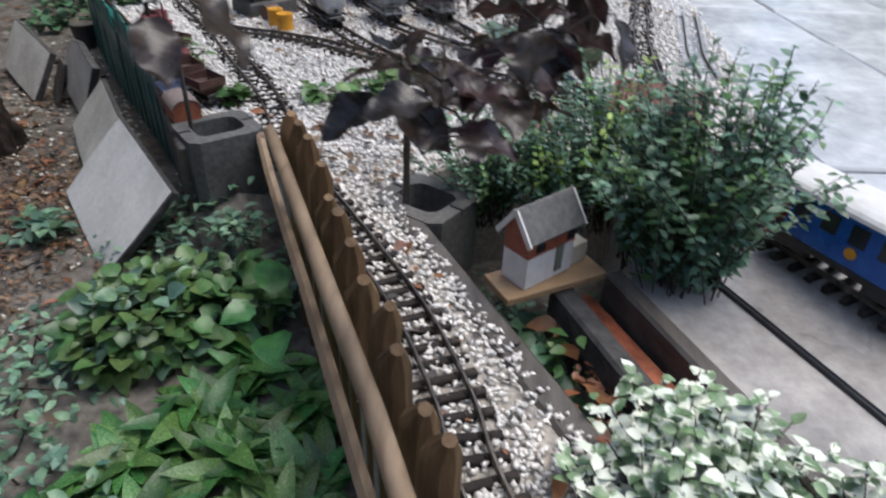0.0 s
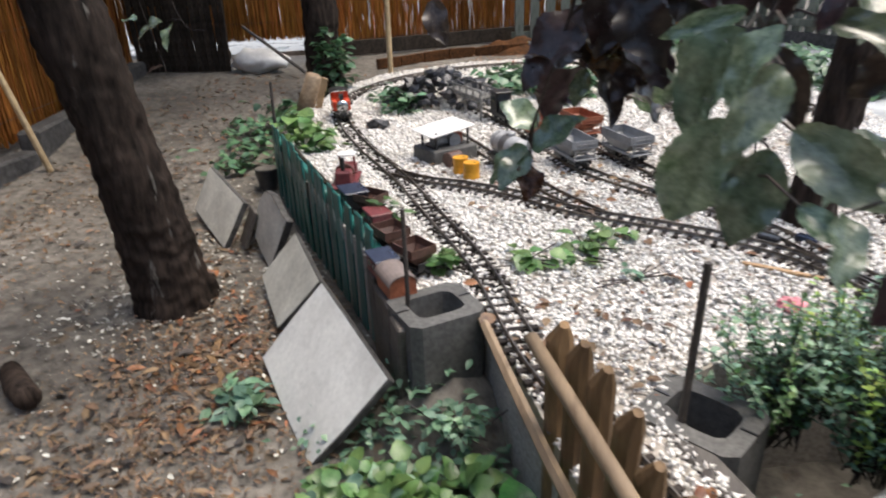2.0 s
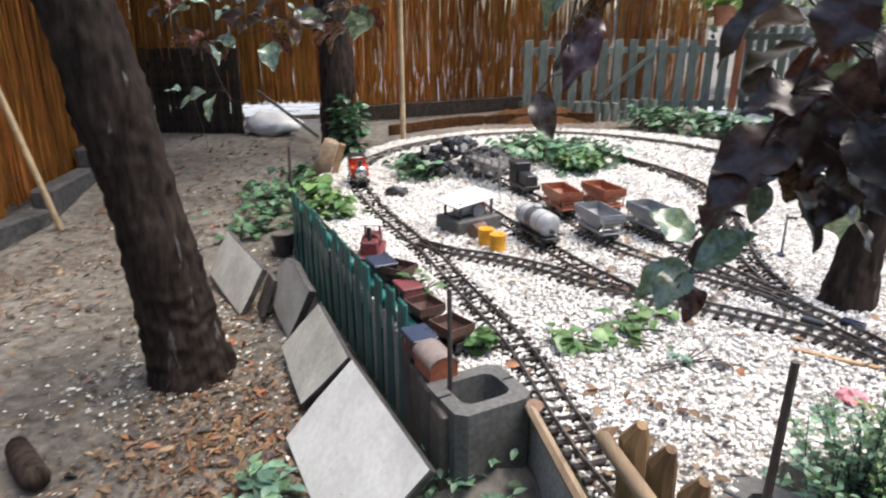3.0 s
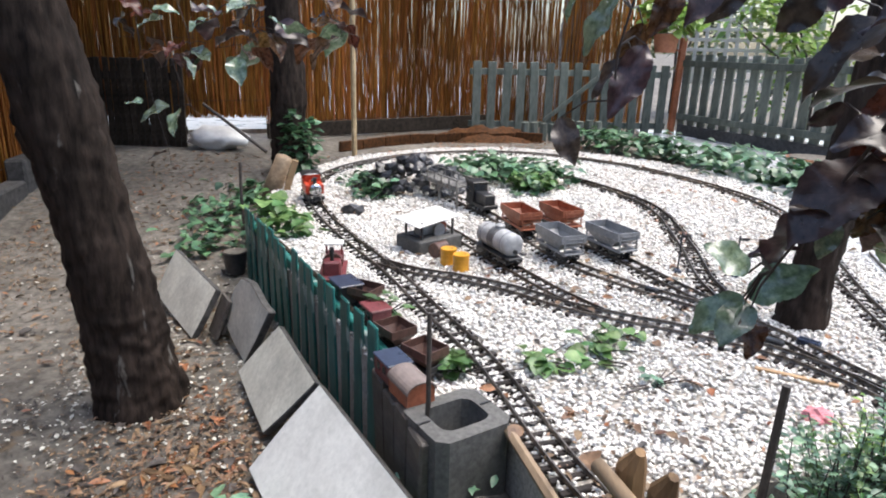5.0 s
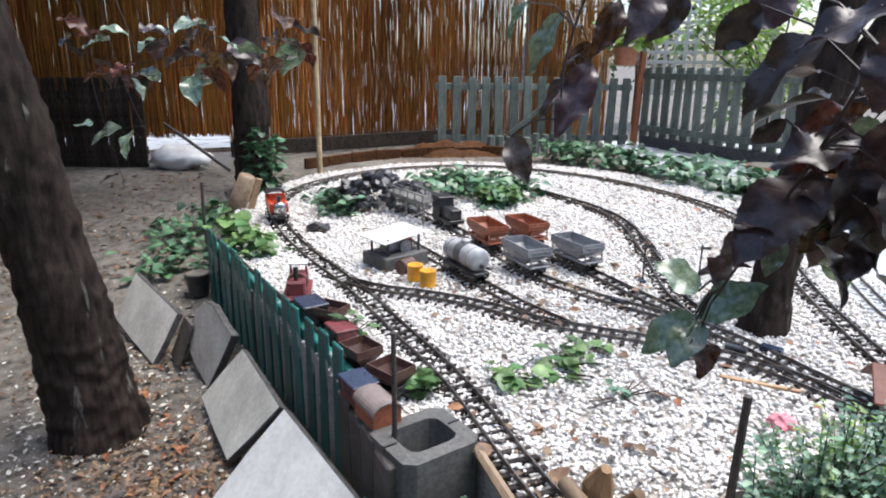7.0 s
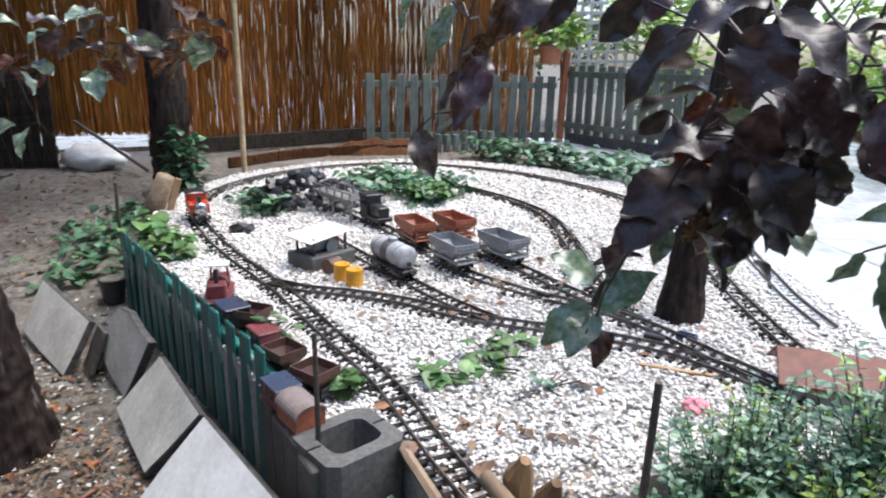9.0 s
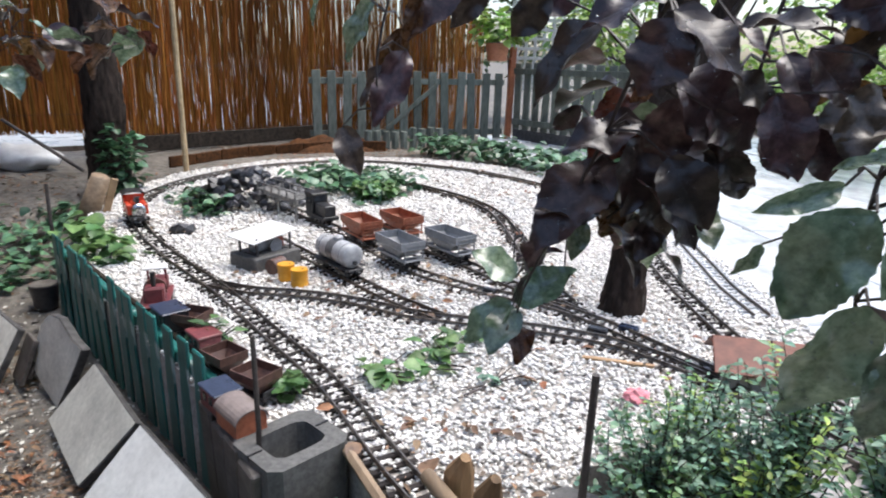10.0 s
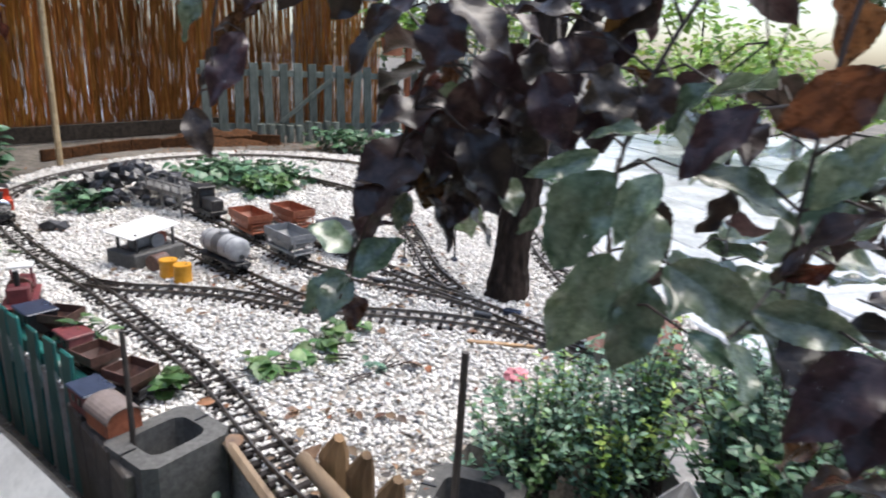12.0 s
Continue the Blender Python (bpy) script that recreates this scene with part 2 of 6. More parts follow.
TWIG = mat("twig", (0.02, 0.014, 0.012), (0.06, 0.042, 0.036), 60, 0.55, 0.4)


# ---- building helpers ----
def link_mesh(name, bm, material, smooth=False):
    me = bpy.data.meshes.new(name)
    bm.to_mesh(me)
    bm.free()
    me.materials.append(material)
    if smooth:
        me.polygons.foreach_set("use_smooth", [True] * len(me.polygons))
    return me


def part(name, bm, material, parent, label="", smooth=False):
    ob = new(name, link_mesh(name, bm, material, smooth))
    ob.parent = parent
    if label:
        ob["label"] = label
    return ob


def thing(name, label, category, m=None, group="", kind=""):
    ob = tagged(new(name), label, category, group, kind)
    ob.empty_display_size = 0.05
    if m is not None:
        ob.matrix_basis = m
    return ob


def solid(name, bm, material, label, category, kind="", group="", smooth=False):
    return tagged(new(name, link_mesh(name, bm, material, smooth)), label, category, group, kind)


def box(bm, c, s, m=None, bevel=0.0):
    """A box of size s round c, with bevelled edges, turned by m."""
    got = bmesh.ops.create_cube(bm, size=1)["verts"]
    bmesh.ops.scale(bm, vec=s, verts=got)
    if bevel:
        edges = list({e for v in got for e in v.link_edges})
        out = bmesh.ops.bevel(bm, geom=edges, offset=bevel, segments=1, affect="EDGES")
        got = list({v for f in out["faces"] for v in f.verts} | {v for v in got if v.is_valid})
    bmesh.ops.translate(bm, vec=c, verts=got)
    if m is not None:
        bmesh.ops.transform(bm, matrix=m, verts=got)
    return bm


def B(c, s, bevel=0.0, m=None):
    return box(bmesh.new(), c, s, m, bevel)


def tube(bm, pts, radii, sides=8, cap=True):
    """A tapered tube through the points."""
    pts = [Vector(p) for p in pts]
    rings = []
    for i, p in enumerate(pts):
        d = (pts[min(i + 1, len(pts) - 1)] - pts[max(i - 1, 0)]).normalized()
        u = d.orthogonal().normalized() if i == 0 else (u - d * u.dot(d)).normalized()
        w = d.cross(u)
        rings.append([bm.verts.new(p + (u * math.cos(a) + w * math.sin(a)) * radii[i]) for a in [2 * math.pi * k / sides for k in range(sides)]])
    for a, b in zip(rings, rings[1:]):
        for k in range(sides):
            bm.faces.new((a[k], a[(k + 1) % sides], b[(k + 1) % sides], b[k]))
    if cap:
        bm.faces.new(rings[0][::-1])
        bm.faces.new(rings[-1])
    return bm


def T(pts, radii, sides=8):
    return tube(bmesh.new(), pts, radii, sides)


def cyl(bm, a, b, r, sides=16):
    return tube(bm, [a, b], [r, r], sides)


def prism(outline, z0, z1):
    """An upright slab with that outline."""
    bm = bmesh.new()
    lo = [bm.verts.new((x, y, z0)) for x, y in outline]
    hi = [bm.verts.new((x, y, z1)) for x, y in outline]
    n = len(outline)
    for i in range(n):
        bm.faces.new((lo[i], lo[(i + 1) % n], hi[(i + 1) % n], hi[i]))
    for a, b, c in geometry.tessellate_polygon([[Vector((x, y, 0)) for x, y in outline]]):
        bm.faces.new((hi[a], hi[b], hi[c]))
        bm.faces.new((lo[c], lo[b], lo[a]))
    bmesh.ops.recalc_face_normals(bm, faces=bm.faces)
    return bm


def spline(points, step):
    """Points every step metres along a smooth line through the given ones, with their headings."""
    p = [Vector((*q, 0)) if len(q) == 2 else Vector(q) for q in points]
    p = [p[0] * 2 - p[1]] + p + [p[-1] * 2 - p[-2]]
    fine = []
    for i in range(1, len(p) - 2):
        for k in range(24):
            t = k / 24
            fine.append(0.5 * (2 * p[i] + (p[i + 1] - p[i - 1]) * t + (2 * p[i - 1] - 5 * p[i] + 4 * p[i + 1] - p[i + 2]) * t * t
                               + (3 * p[i] - p[i - 1] - 3 * p[i + 1] + p[i + 2]) * t ** 3))
    fine.append(p[-2])
    out, left = [], 0.0
    for a, b in zip(fine, fine[1:]):
        d = (b - a).length
        while left < d:
            out.append((a.lerp(b, left / d), (b - a).normalized()))
            left += step
        left -= d
    return out


def smooth_step(v):
    v = min(1.0, max(0.0, v))
    return v * v * (3 - 2 * v)


def ground_z(x, y):
    """Height of the soil: the garden path lies lower than the railway bed and rises to it at the back."""
    rise = max(smooth_step((y - 2.2) / 2.3), smooth_step((x - 0.55) / 0.5))
    z = -0.25 + 0.23 * rise
    z += 0.16 * math.exp(-((x + 0.43) ** 2 + (y - 1.64) ** 2) / 0.018)
    z += 0.012 * noise.noise((x * 2.1, y * 2.1, 0.3)) + 0.006 * noise.noise((x * 9, y * 9, 1.7))
    return z


def inside(x, y, poly):
    hit = False
    for (ax, ay), (bx, by) in zip(poly, poly[1:] + poly[:1]):
        if (ay > y) != (by > y) and x < (bx - ax) * (y - ay) / (by - ay) + ax:
            hit = not hit
    return hit


# a leaf 1 long along +Y: kinds differ in breadth and number of cross sections
def leaf_form(breadth, rows, droop=0.18, fold=0.22, lobed=0.0):
    v, f = [(0, 0, 0)], []
    for i in range(1, rows + 1):
        t = i / (rows + 1)
        w = breadth * 0.5 * math.sin(math.pi * t ** 0.8) ** 0.8 * (1 + lobed * math.sin(t * 18))
        z = -droop * t * t
        v += [(-w, t, z + fold * w), (0, t, z), (w, t, z + fold * w)]
    v.append((0, 1, -droop))
    f += [(0, 2, 1), (0, 3, 2)]
    for i in range(rows - 1):
        a = 1 + 3 * i
        f += [(a, a + 1, a + 4, a + 3), (a + 1, a + 2, a + 5, a + 4)]
    a = 1 + 3 * (rows - 1)
    f += [(a, a + 1, len(v) - 1), (a + 1, a + 2, len(v) - 1)]
    return np.array(v, float), f


ROUND = leaf_form(0.9, 5, 0.25, 0.3, 0.13)
OVAL = leaf_form(0.55, 2, 0.15, 0.3)
SCRAP = leaf_form(0.34, 2, 0.25, 0.5)
BROAD = leaf_form(0.70, 8, 0.22, 0.25)


def wavy_form(breadth, seed, droop=0.25, fold=0.3, wave=0.05):
    """A finer leaf 1 long: cupped, with a wavy and finely toothed edge."""
    rows, half = 22, 3
    v, f = [(0, 0, 0)], []
    for i in range(1, rows + 1):
        t = i / (rows + 1)
        w = breadth * 0.5 * math.sin(math.pi * t ** 0.85) ** 0.75 * (1 - 0.25 * max(0, t - 0.75) / 0.25) * (1 + (0.035 if i % 2 else -0.02))
        sway = 0.05 * math.sin(t * 3 + seed)
        for j in range(-half, half + 1):
            q = j / half
            edge = wave * abs(q) ** 1.6 * math.sin(t * 13 + seed + (1.7 if j > 0 else 0.0))
            v.append((w * q + sway * t, t, -droop * t * t + fold * w * abs(q) ** 1.4 + edge - 0.02 * abs(math.sin(t * 22)) * abs(q) * (1 - abs(q))))
    v.append((0.05 * math.sin(3 + seed), 1, -droop * 1.05))
    n = 2 * half + 1
    f += [(0, k + 2, k + 1) for k in range(n - 1)]
    for i in range(rows - 1):
        f += [(1 + i * n + k, 2 + i * n + k, 2 + (i + 1) * n + k, 1 + (i + 1) * n + k) for k in range(n - 1)]
    f += [(1 + (rows - 1) * n + k, 2 + (rows - 1) * n + k, len(v) - 1) for k in range(n - 1)]
    return np.array(v, float), f


def leaves_mesh(name, form, spots, material):
    """Many leaves joined: spots are rows of (place, heading, pitch, roll, length)."""
    fv, ff = form
    V, F = [], []
    for p, h, pitch, roll, size in spots:
        r = np.array(Euler((pitch, roll, 0)).to_matrix())
        r = np.array(Matrix.Rotation(h, 3, "Z")) @ r
        F += [tuple(i + len(V) * len(fv) for i in q) for q in ff]
        V.append((fv * size) @ r.T + np.array(p))
    me = bpy.data.meshes.new(name)
    me.from_pydata(np.concatenate(V).tolist(), [], F)
    me.materials.append(material)
    me.polygons.foreach_set("use_smooth", [True] * len(me.polygons))
    return me


def foliage(name, form, spots, material, parent, label=""):
    ob = new(name, leaves_mesh(name, form, spots, material))
    ob.parent = parent
    ob["kind"] = "stuff"
    if label:
        ob["label"] = label
    return ob


def arch(length, half, z0, rise, thick=0.004, steps=12):
    """A curved roof sheet, x along its length."""
    bm = bmesh.new()
    rings = []
    for x in (-length / 2, length / 2):
        for t in (0, thick):
            rings.append([bm.verts.new((x, -(half - t) * math.cos(math.pi * k / steps), z0 + (rise - t) * math.sin(math.pi * k / steps))) for k in range(steps + 1)])
    a, b, c, d = rings
    for k in range(steps):
        for p, q in ((a, c), (b, d), (a, b), (c, d)):
            bm.faces.new((p[k], p[k + 1], q[k + 1], q[k]))
    for k in (0, steps):
        bm.faces.new((a[k], c[k], d[k], b[k]))
    bmesh.ops.recalc_face_normals(bm, faces=bm.faces)
    return bm


R = random.Random(7)


def spot_in(c, r, size, up=0.5, base=None):
    """A random leaf in an ellipsoid, thicker towards its skin."""
    d = Vector((R.gauss(0, 1), R.gauss(0, 1), R.gauss(0, 1))).normalized() * R.uniform(0.45, 1.0)
    p = Vector(c) + Vector((d.x * r[0], d.y * r[1], d.z * r[2]))
    return (p, math.atan2(-d.x, d.y) + R.uniform(-0.7, 0.7), R.uniform(-0.6, 0.6) + up * d.z, R.uniform(-0.6, 0.6), size * R.uniform(0.6, 1.25))


# ---- ground, bed, deck, patio ----
def axis_steps(a, b, n, far):
    mid = [a + (b - a) * i / n for i in range(n + 1)]
    out, d, lo, hi = [], (b - a) / n, a, b
    while hi < far:
        d *= 1.35
        lo, hi = lo - d, hi + d
        mid = [lo] + mid + [hi]
    return mid


def ground_sheet():
    xs, ys = axis_steps(-3.4, 1.6, 130, 400), axis_steps(0.2, 6.2, 150, 400)
    verts = [(x, y, ground_z(x, y)) for y in ys for x in xs]
    w = len(xs)
    faces = [(j * w + i, j * w + i + 1, (j + 1) * w + i + 1, (j + 1) * w + i) for j in range(len(ys) - 1) for i in range(w - 1)]
    me = bpy.data.meshes.new("ground")
    me.from_pydata(verts, [], faces)
    me.materials.append(DIRT)
    me.polygons.foreach_set("use_smooth", [True] * len(me.polygons))
    tagged(new("ground", me), "trodden grey-brown garden soil with scattered chips", "ground", kind="structure")


ground_sheet()

BED_LINE = [(-0.60, 1.80), (-0.515, 1.672), (-0.430, 1.760), (-0.335, 1.655), (-0.20, 1.36), (0.06, 0.80), (0.30, 0.30), (0.66, 0.30), (0.31, 0.82), (0.12, 1.15),
            (-0.05, 1.46), (0.06, 1.58), (0.30, 1.66), (0.42, 1.62), (0.50, 1.70), (0.76, 1.75), (0.86, 2.3), (0.92, 3.0), (0.95, 3.8), (0.75, 4.45),
            (0.35, 4.90), (-0.1, 5.12), (-0.6, 5.15), (-1.1, 4.92), (-1.48, 4.45), (-1.58, 3.9), (-1.52, 3.35), (-1.36, 2.80)]
bed = solid("gravel_bed", prism(BED_LINE, -0.32, -0.006), BED, "raised bed of cream marble chips", "gravel bed", kind="structure")

DECK_LINE = [(0.36, 1.16), (0.70, 0.30), (1.7, 0.30), (1.1, 1.62), (0.52, 1.66), (0.40, 1.58)]
solid("deck", prism(DECK_LINE, -0.3, -0.012), DECK, "damp grey concrete base under the siding", "pavement", kind="structure")


def patio():
    root = thing("pavement", "wet pale grey patio slabs reflecting the sky", "pavement", kind="structure")
    meshes = [link_mesh("slab", B((0, 0, 0), (0.485, 0.485, 0.04), 0.006), PATIO) for _ in range(2)]
    for i in range(9):
        for j in range(13):
            x, y = 1.16 + i * 0.495 - 0.03 * j, 0.45 + j * 0.495
            ob = new("slab", meshes[(i + j) % 2])
            ob.parent = root
            ob.matrix_basis = pose(x, y, -0.022 + R.uniform(-0.003, 0.003), R.uniform(-0.4, 0.4), R.uniform(-0.4, 0.4), 3.5)


patio()


def chips():
    """Loose cream chips over the bed, one mesh."""
    rng = np.random.default_rng(3)
    tops = []
    for (x0, x1, y0, y1), n, size in (((-0.65, 0.7, 0.3, 1.75), 32000, 0.0062), ((-1.4, 0.9, 1.6, 3.0), 46000, 0.0075), ((-1.6, 1.0, 3.0, 5.2), 34000, 0.0095)):
        got = rng.uniform((x0, y0), (x1, y1), (n, 2))
        keep = [p for p in got.tolist() if inside(p[0], p[1], BED_LINE)]
        tops += [(x, y, size) for x, y in keep]
    tops = np.array(tops)
    n = len(tops)
    octa = np.array([(1, 0, 0), (-1, 0, 0), (0, 1, 0), (0, -1, 0), (0, 0, 1), (0, 0, -1)], float)
    tri = np.array([(0, 2, 4), (2, 1, 4), (1, 3, 4), (3, 0, 4), (2, 0, 5), (1, 2, 5), (3, 1, 5), (0, 3, 5)])
    s = tops[:, 2:3] * rng.uniform(0.55, 1.35, (n, 3)) * np.array((1.15, 0.75, 0.55))
    v = octa[None] * s[:, None, :] * rng.uniform(0.7, 1.25, (n, 6, 1))
    a, b = rng.uniform(0, 6.28, n), rng.normal(0, 0.45, n)
    c, d = np.cos(a), np.sin(a)
    cb, sb = np.cos(b), np.sin(b)
    y1, z1 = v[..., 1] * cb[:, None] - v[..., 2] * sb[:, None], v[..., 1] * sb[:, None] + v[..., 2] * cb[:, None]
    x2, y2 = v[..., 0] * c[:, None] - y1 * d[:, None], v[..., 0] * d[:, None] + y1 * c[:, None]
    out = np.stack((x2 + tops[:, None, 0], y2 + tops[:, None, 1], z1 + rng.uniform(-0.006, 0.003, n)[:, None]), -1).reshape(-1, 3)
    faces = (tri[None] + 6 * np.arange(n)[:, None, None]).reshape(-1)
    me = bpy.data.meshes.new("gravel")
    me.vertices.add(len(out))
    me.vertices.foreach_set("co", out.ravel())
    me.loops.add(len(faces))
    me.loops.foreach_set("vertex_index", faces)
    me.polygons.add(len(faces) // 3)
    me.polygons.foreach_set("loop_start", np.arange(0, len(faces), 3))
    me.update(calc_edges=True)
    me.materials.append(CHIP)
    tagged(new("gravel", me), "loose cream and white marble chips", "gravel", kind="stuff")


chips()


# ---- reed screens, fences, kerb ----
def reed_screen(name, a, b, z0, height, label, gap=0.18, spacing=0.0032):
    root = thing(name, label, "reed fence", kind="")
    a, b = Vector(a), Vector(b)
    length = (b - a).length
    bm = bmesh.new()
    n = int(length / spacing)
    side = Vector((-(b - a).y, (b - a).x)).normalized()
    for i in range(n):
        p = a.lerp(b, (i + R.uniform(-0.5, 0.5)) / n) + side * R.uniform(-0.012, 0.012)
        lean, r = R.gauss(0, 0.024), R.uniform(0.0018, 0.0044)
        h = height * R.uniform(0.93, 1.04)
        lo = z0 + R.uniform(0, 0.05)
        if R.random() < gap * 0.03 + gap * smooth_step(3 * noise.noise((p.x * 2.3, p.y * 2.3, 4.1)) - 0.15):
            continue
        tube(bm, [(p.x, p.y, lo), (p.x + lean * h * 0.3 + R.gauss(0, 0.006), p.y, lo + h * 0.3), (p.x + lean * h * 0.65 + R.gauss(0, 0.006), p.y, lo + h * 0.65), (p.x + lean * h, p.y, lo + h)], [r, r, r, r * 0.7], 4, False)
    part("reed_mat", bm, REED, root, smooth=True)["kind"] = "stuff"
    for k in range(5):
        z = z0 + 0.12 + k * (height - 0.2) / 4
        for s in (-0.016, 0.016):
            q0, q1 = a + side * s, b + side * s
            part("wire", T([(q0.x, q0.y, z), (q1.x, q1.y, z + 0.01)], [0.0015, 0.0015], 4), STICK, root)
    return root


reed_screen("reed_fence", (-2.82, 0.3), (-2.86, 2.9), -0.17, 1.7, "orange-brown reed screen standing on a low concrete kerb", 0.05, 0.0028)
reed_screen("reed_fence", (-2.86, 2.9), (-3.40, 4.62), -0.12, 1.75, "orange-brown reed screen running up to the gate", 0.03, 0.0026)
reed_screen("reed_fence", (-3.45, 4.72), (-2.3, 5.2), 0.13, 1.9, "shaded reed screen behind the dark gate", 0.0, 0.0013)
reed_screen("reed_fence", (-2.3, 5.2), (-0.75, 6.55), -0.02, 2.1, "orange-brown reed screen with daylight through its gaps", 0.06, 0.0018)
reed_screen("reed_fence", (-0.75, 6.55), (0.62, 6.95), -0.02, 2.1, "faded reed screen behind the sage picket fence", 0.12, 0.0024)


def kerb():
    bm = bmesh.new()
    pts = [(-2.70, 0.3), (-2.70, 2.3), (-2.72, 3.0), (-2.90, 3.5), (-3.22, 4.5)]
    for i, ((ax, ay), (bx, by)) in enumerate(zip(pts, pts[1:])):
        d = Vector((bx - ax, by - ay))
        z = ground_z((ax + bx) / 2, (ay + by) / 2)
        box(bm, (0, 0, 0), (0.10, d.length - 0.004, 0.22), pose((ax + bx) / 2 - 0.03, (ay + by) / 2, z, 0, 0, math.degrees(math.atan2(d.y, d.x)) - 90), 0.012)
    solid("kerb", bm, CURB, "dark concrete kerb below the reed screen", "kerb", kind="structure")


kerb()


def board_fence(name, a, b, z0, z1, count, width, material, label, category="fence", rails=(0.2, 0.8), pointed=True, brace=False, back=1, thick=0.018):
    """Upright boards on two rails from a to b, on the ground between z0 and z1."""
    root = thing(name, label, category)
    a, b = Vector(a), Vector(b)
    d = (b - a).normalized()
    heading = math.degrees(math.atan2(d.y, d.x))
    side = Vector((-d.y, d.x)) * back
    h = z1 - z0
    bm = B((0, 0, h / 2), (width, thick, h), 0.003)
    if pointed:
        for v in bm.verts:
            if v.co.z > h * 0.9:
                v.co.z -= abs(v.co.x) * 0.25
    me = link_mesh("board", bm, material)
    for i in range(count):
        p = a.lerp(b, (i + 0.5) / count)
        ob = new("board", me)
        ob.parent = root
        ob.matrix_basis = pose(p.x, p.y, z0 + R.uniform(-0.006, 0.006), R.gauss(0, 0.6), R.gauss(0, 0.9), heading + R.gauss(0, 1.0))
    mid = (a + b) / 2 + side * (thick * 0.5 + 0.012)
    for r in rails:
        part("rail", B((0, 0, 0), ((b - a).length, 0.02, 0.035 if h < 0.5 else 0.05), 0.003, pose(mid.x, mid.y, z0 + h * r, 0, 0, heading)), material, root)
    if brace:
        L = (b - a).length
        ang = math.degrees(math.atan2(h * (rails[1] - rails[0]), L * 0.3))
        q = mid - side * (2 * thick + 0.006)
        part("brace", B((0, 0, 0), (L * 0.34, 0.016, 0.035), 0.003, pose(q.x, q.y, z0 + h * 0.5, 0, 0, heading) @ pose(0, 0, 0, 0, -ang, 0)), material, root)
    return root


board_fence("picket_fence", (-0.90, 6.05), (0.76, 6.42), -0.02, 0.56, 14, 0.07, SAGE_PAINT, "weathered sage-green picket fence with a diagonal brace", rails=(0.13, 0.86), brace=True, pointed=False)
board_fence("picket_fence", (0.84, 6.42), (1.75, 5.0), 0.08, 0.66, 15, 0.075, SAGE_PAINT, "sage-green picket fence on a low wall, with a diagonal brace", rails=(0.12, 0.86), brace=True, back=-1)
board_fence("dark_gate", (-3.30, 4.56), (-2.62, 4.62), -0.02, 0.55, 17, 0.036, DARK_WOOD, "black-brown slatted wooden gate", "gate", pointed=False)
solid("fence_post", B((0, 0, 0.38), (0.05, 0.05, 0.80), 0.006, pose(0.80, 6.40, 0, 0, 1.5, 10)), POST_RED, "rust-red square fence post", "post")
solid("low_wall", prism([(0.84, 6.36), (1.75, 4.94), (1.83, 5.0), (0.92, 6.42)], -0.1, 0.085), CURB, "low grey concrete wall under the green fence", "wall", kind="structure")


def edging():
    root = thing("edging_board", "low curved brown wooden edging behind the loop", "edging")
    line = spline([(-1.62, 4.75), (-1.35, 5.15), (-0.95, 5.45), (-0.5, 5.6), (-0.1, 5.62)], 0.21)
    for (p, _), (q, _) in zip(line, line[1:]):
        c, d = (p + q) / 2, q - p
        part("plank", B((0, 0, 0), (d.length - 0.003, 0.02, R.uniform(0.05, 0.085)), 0.004, pose(c.x, c.y, 0.012, 0, R.gauss(0, 1.2), math.degrees(math.atan2(d.y, d.x)))), EDGING, root)
    root2 = thing("edging_board", "short upright log palings along the back of the bed", "edging")
    for i in range(9):
        x = -0.42 + i * 0.07
        part("paling", T([(x, 5.72 + 0.01 * i, -0.02), (x, 5.72 + 0.01 * i, R.uniform(0.11, 0.15))], [0.03, 0.028], 8), SAGE_PAINT, root2)


edging()


def mound():
    """Leaf-covered soil heaped behind the edging."""
    bm = bmesh.new()
    bmesh.ops.create_grid(bm, x_segments=44, y_segments=16, size=1)
    for v in bm.verts:
        q = max(0.0, 1 - v.co.x ** 2 - v.co.y ** 2)
        x, y = v.co.x * 0.48, v.co.y * 0.22
        v.co = Vector((x - 0.72, y + 0.16 * x + 5.66, -0.03 + 0.105 * q * (1 + 0.5 * noise.noise((x * 7, y * 7, 2.0))) + 0.012 * noise.noise((x * 40, y * 40, 0.5))))
    solid("soil_mound", bm, EDGING, "low mound of wet orange-brown leaf mould behind the loop", "soil mound", smooth=True)


mound()
solid("base_board", B((0, 0, 0), (2.0, 0.03, 0.11), 0.005, pose(-1.52, 5.78, 0.045, 0, 0, 41)), DARK_WOOD, "dark board along the foot of the reed screen", "board")


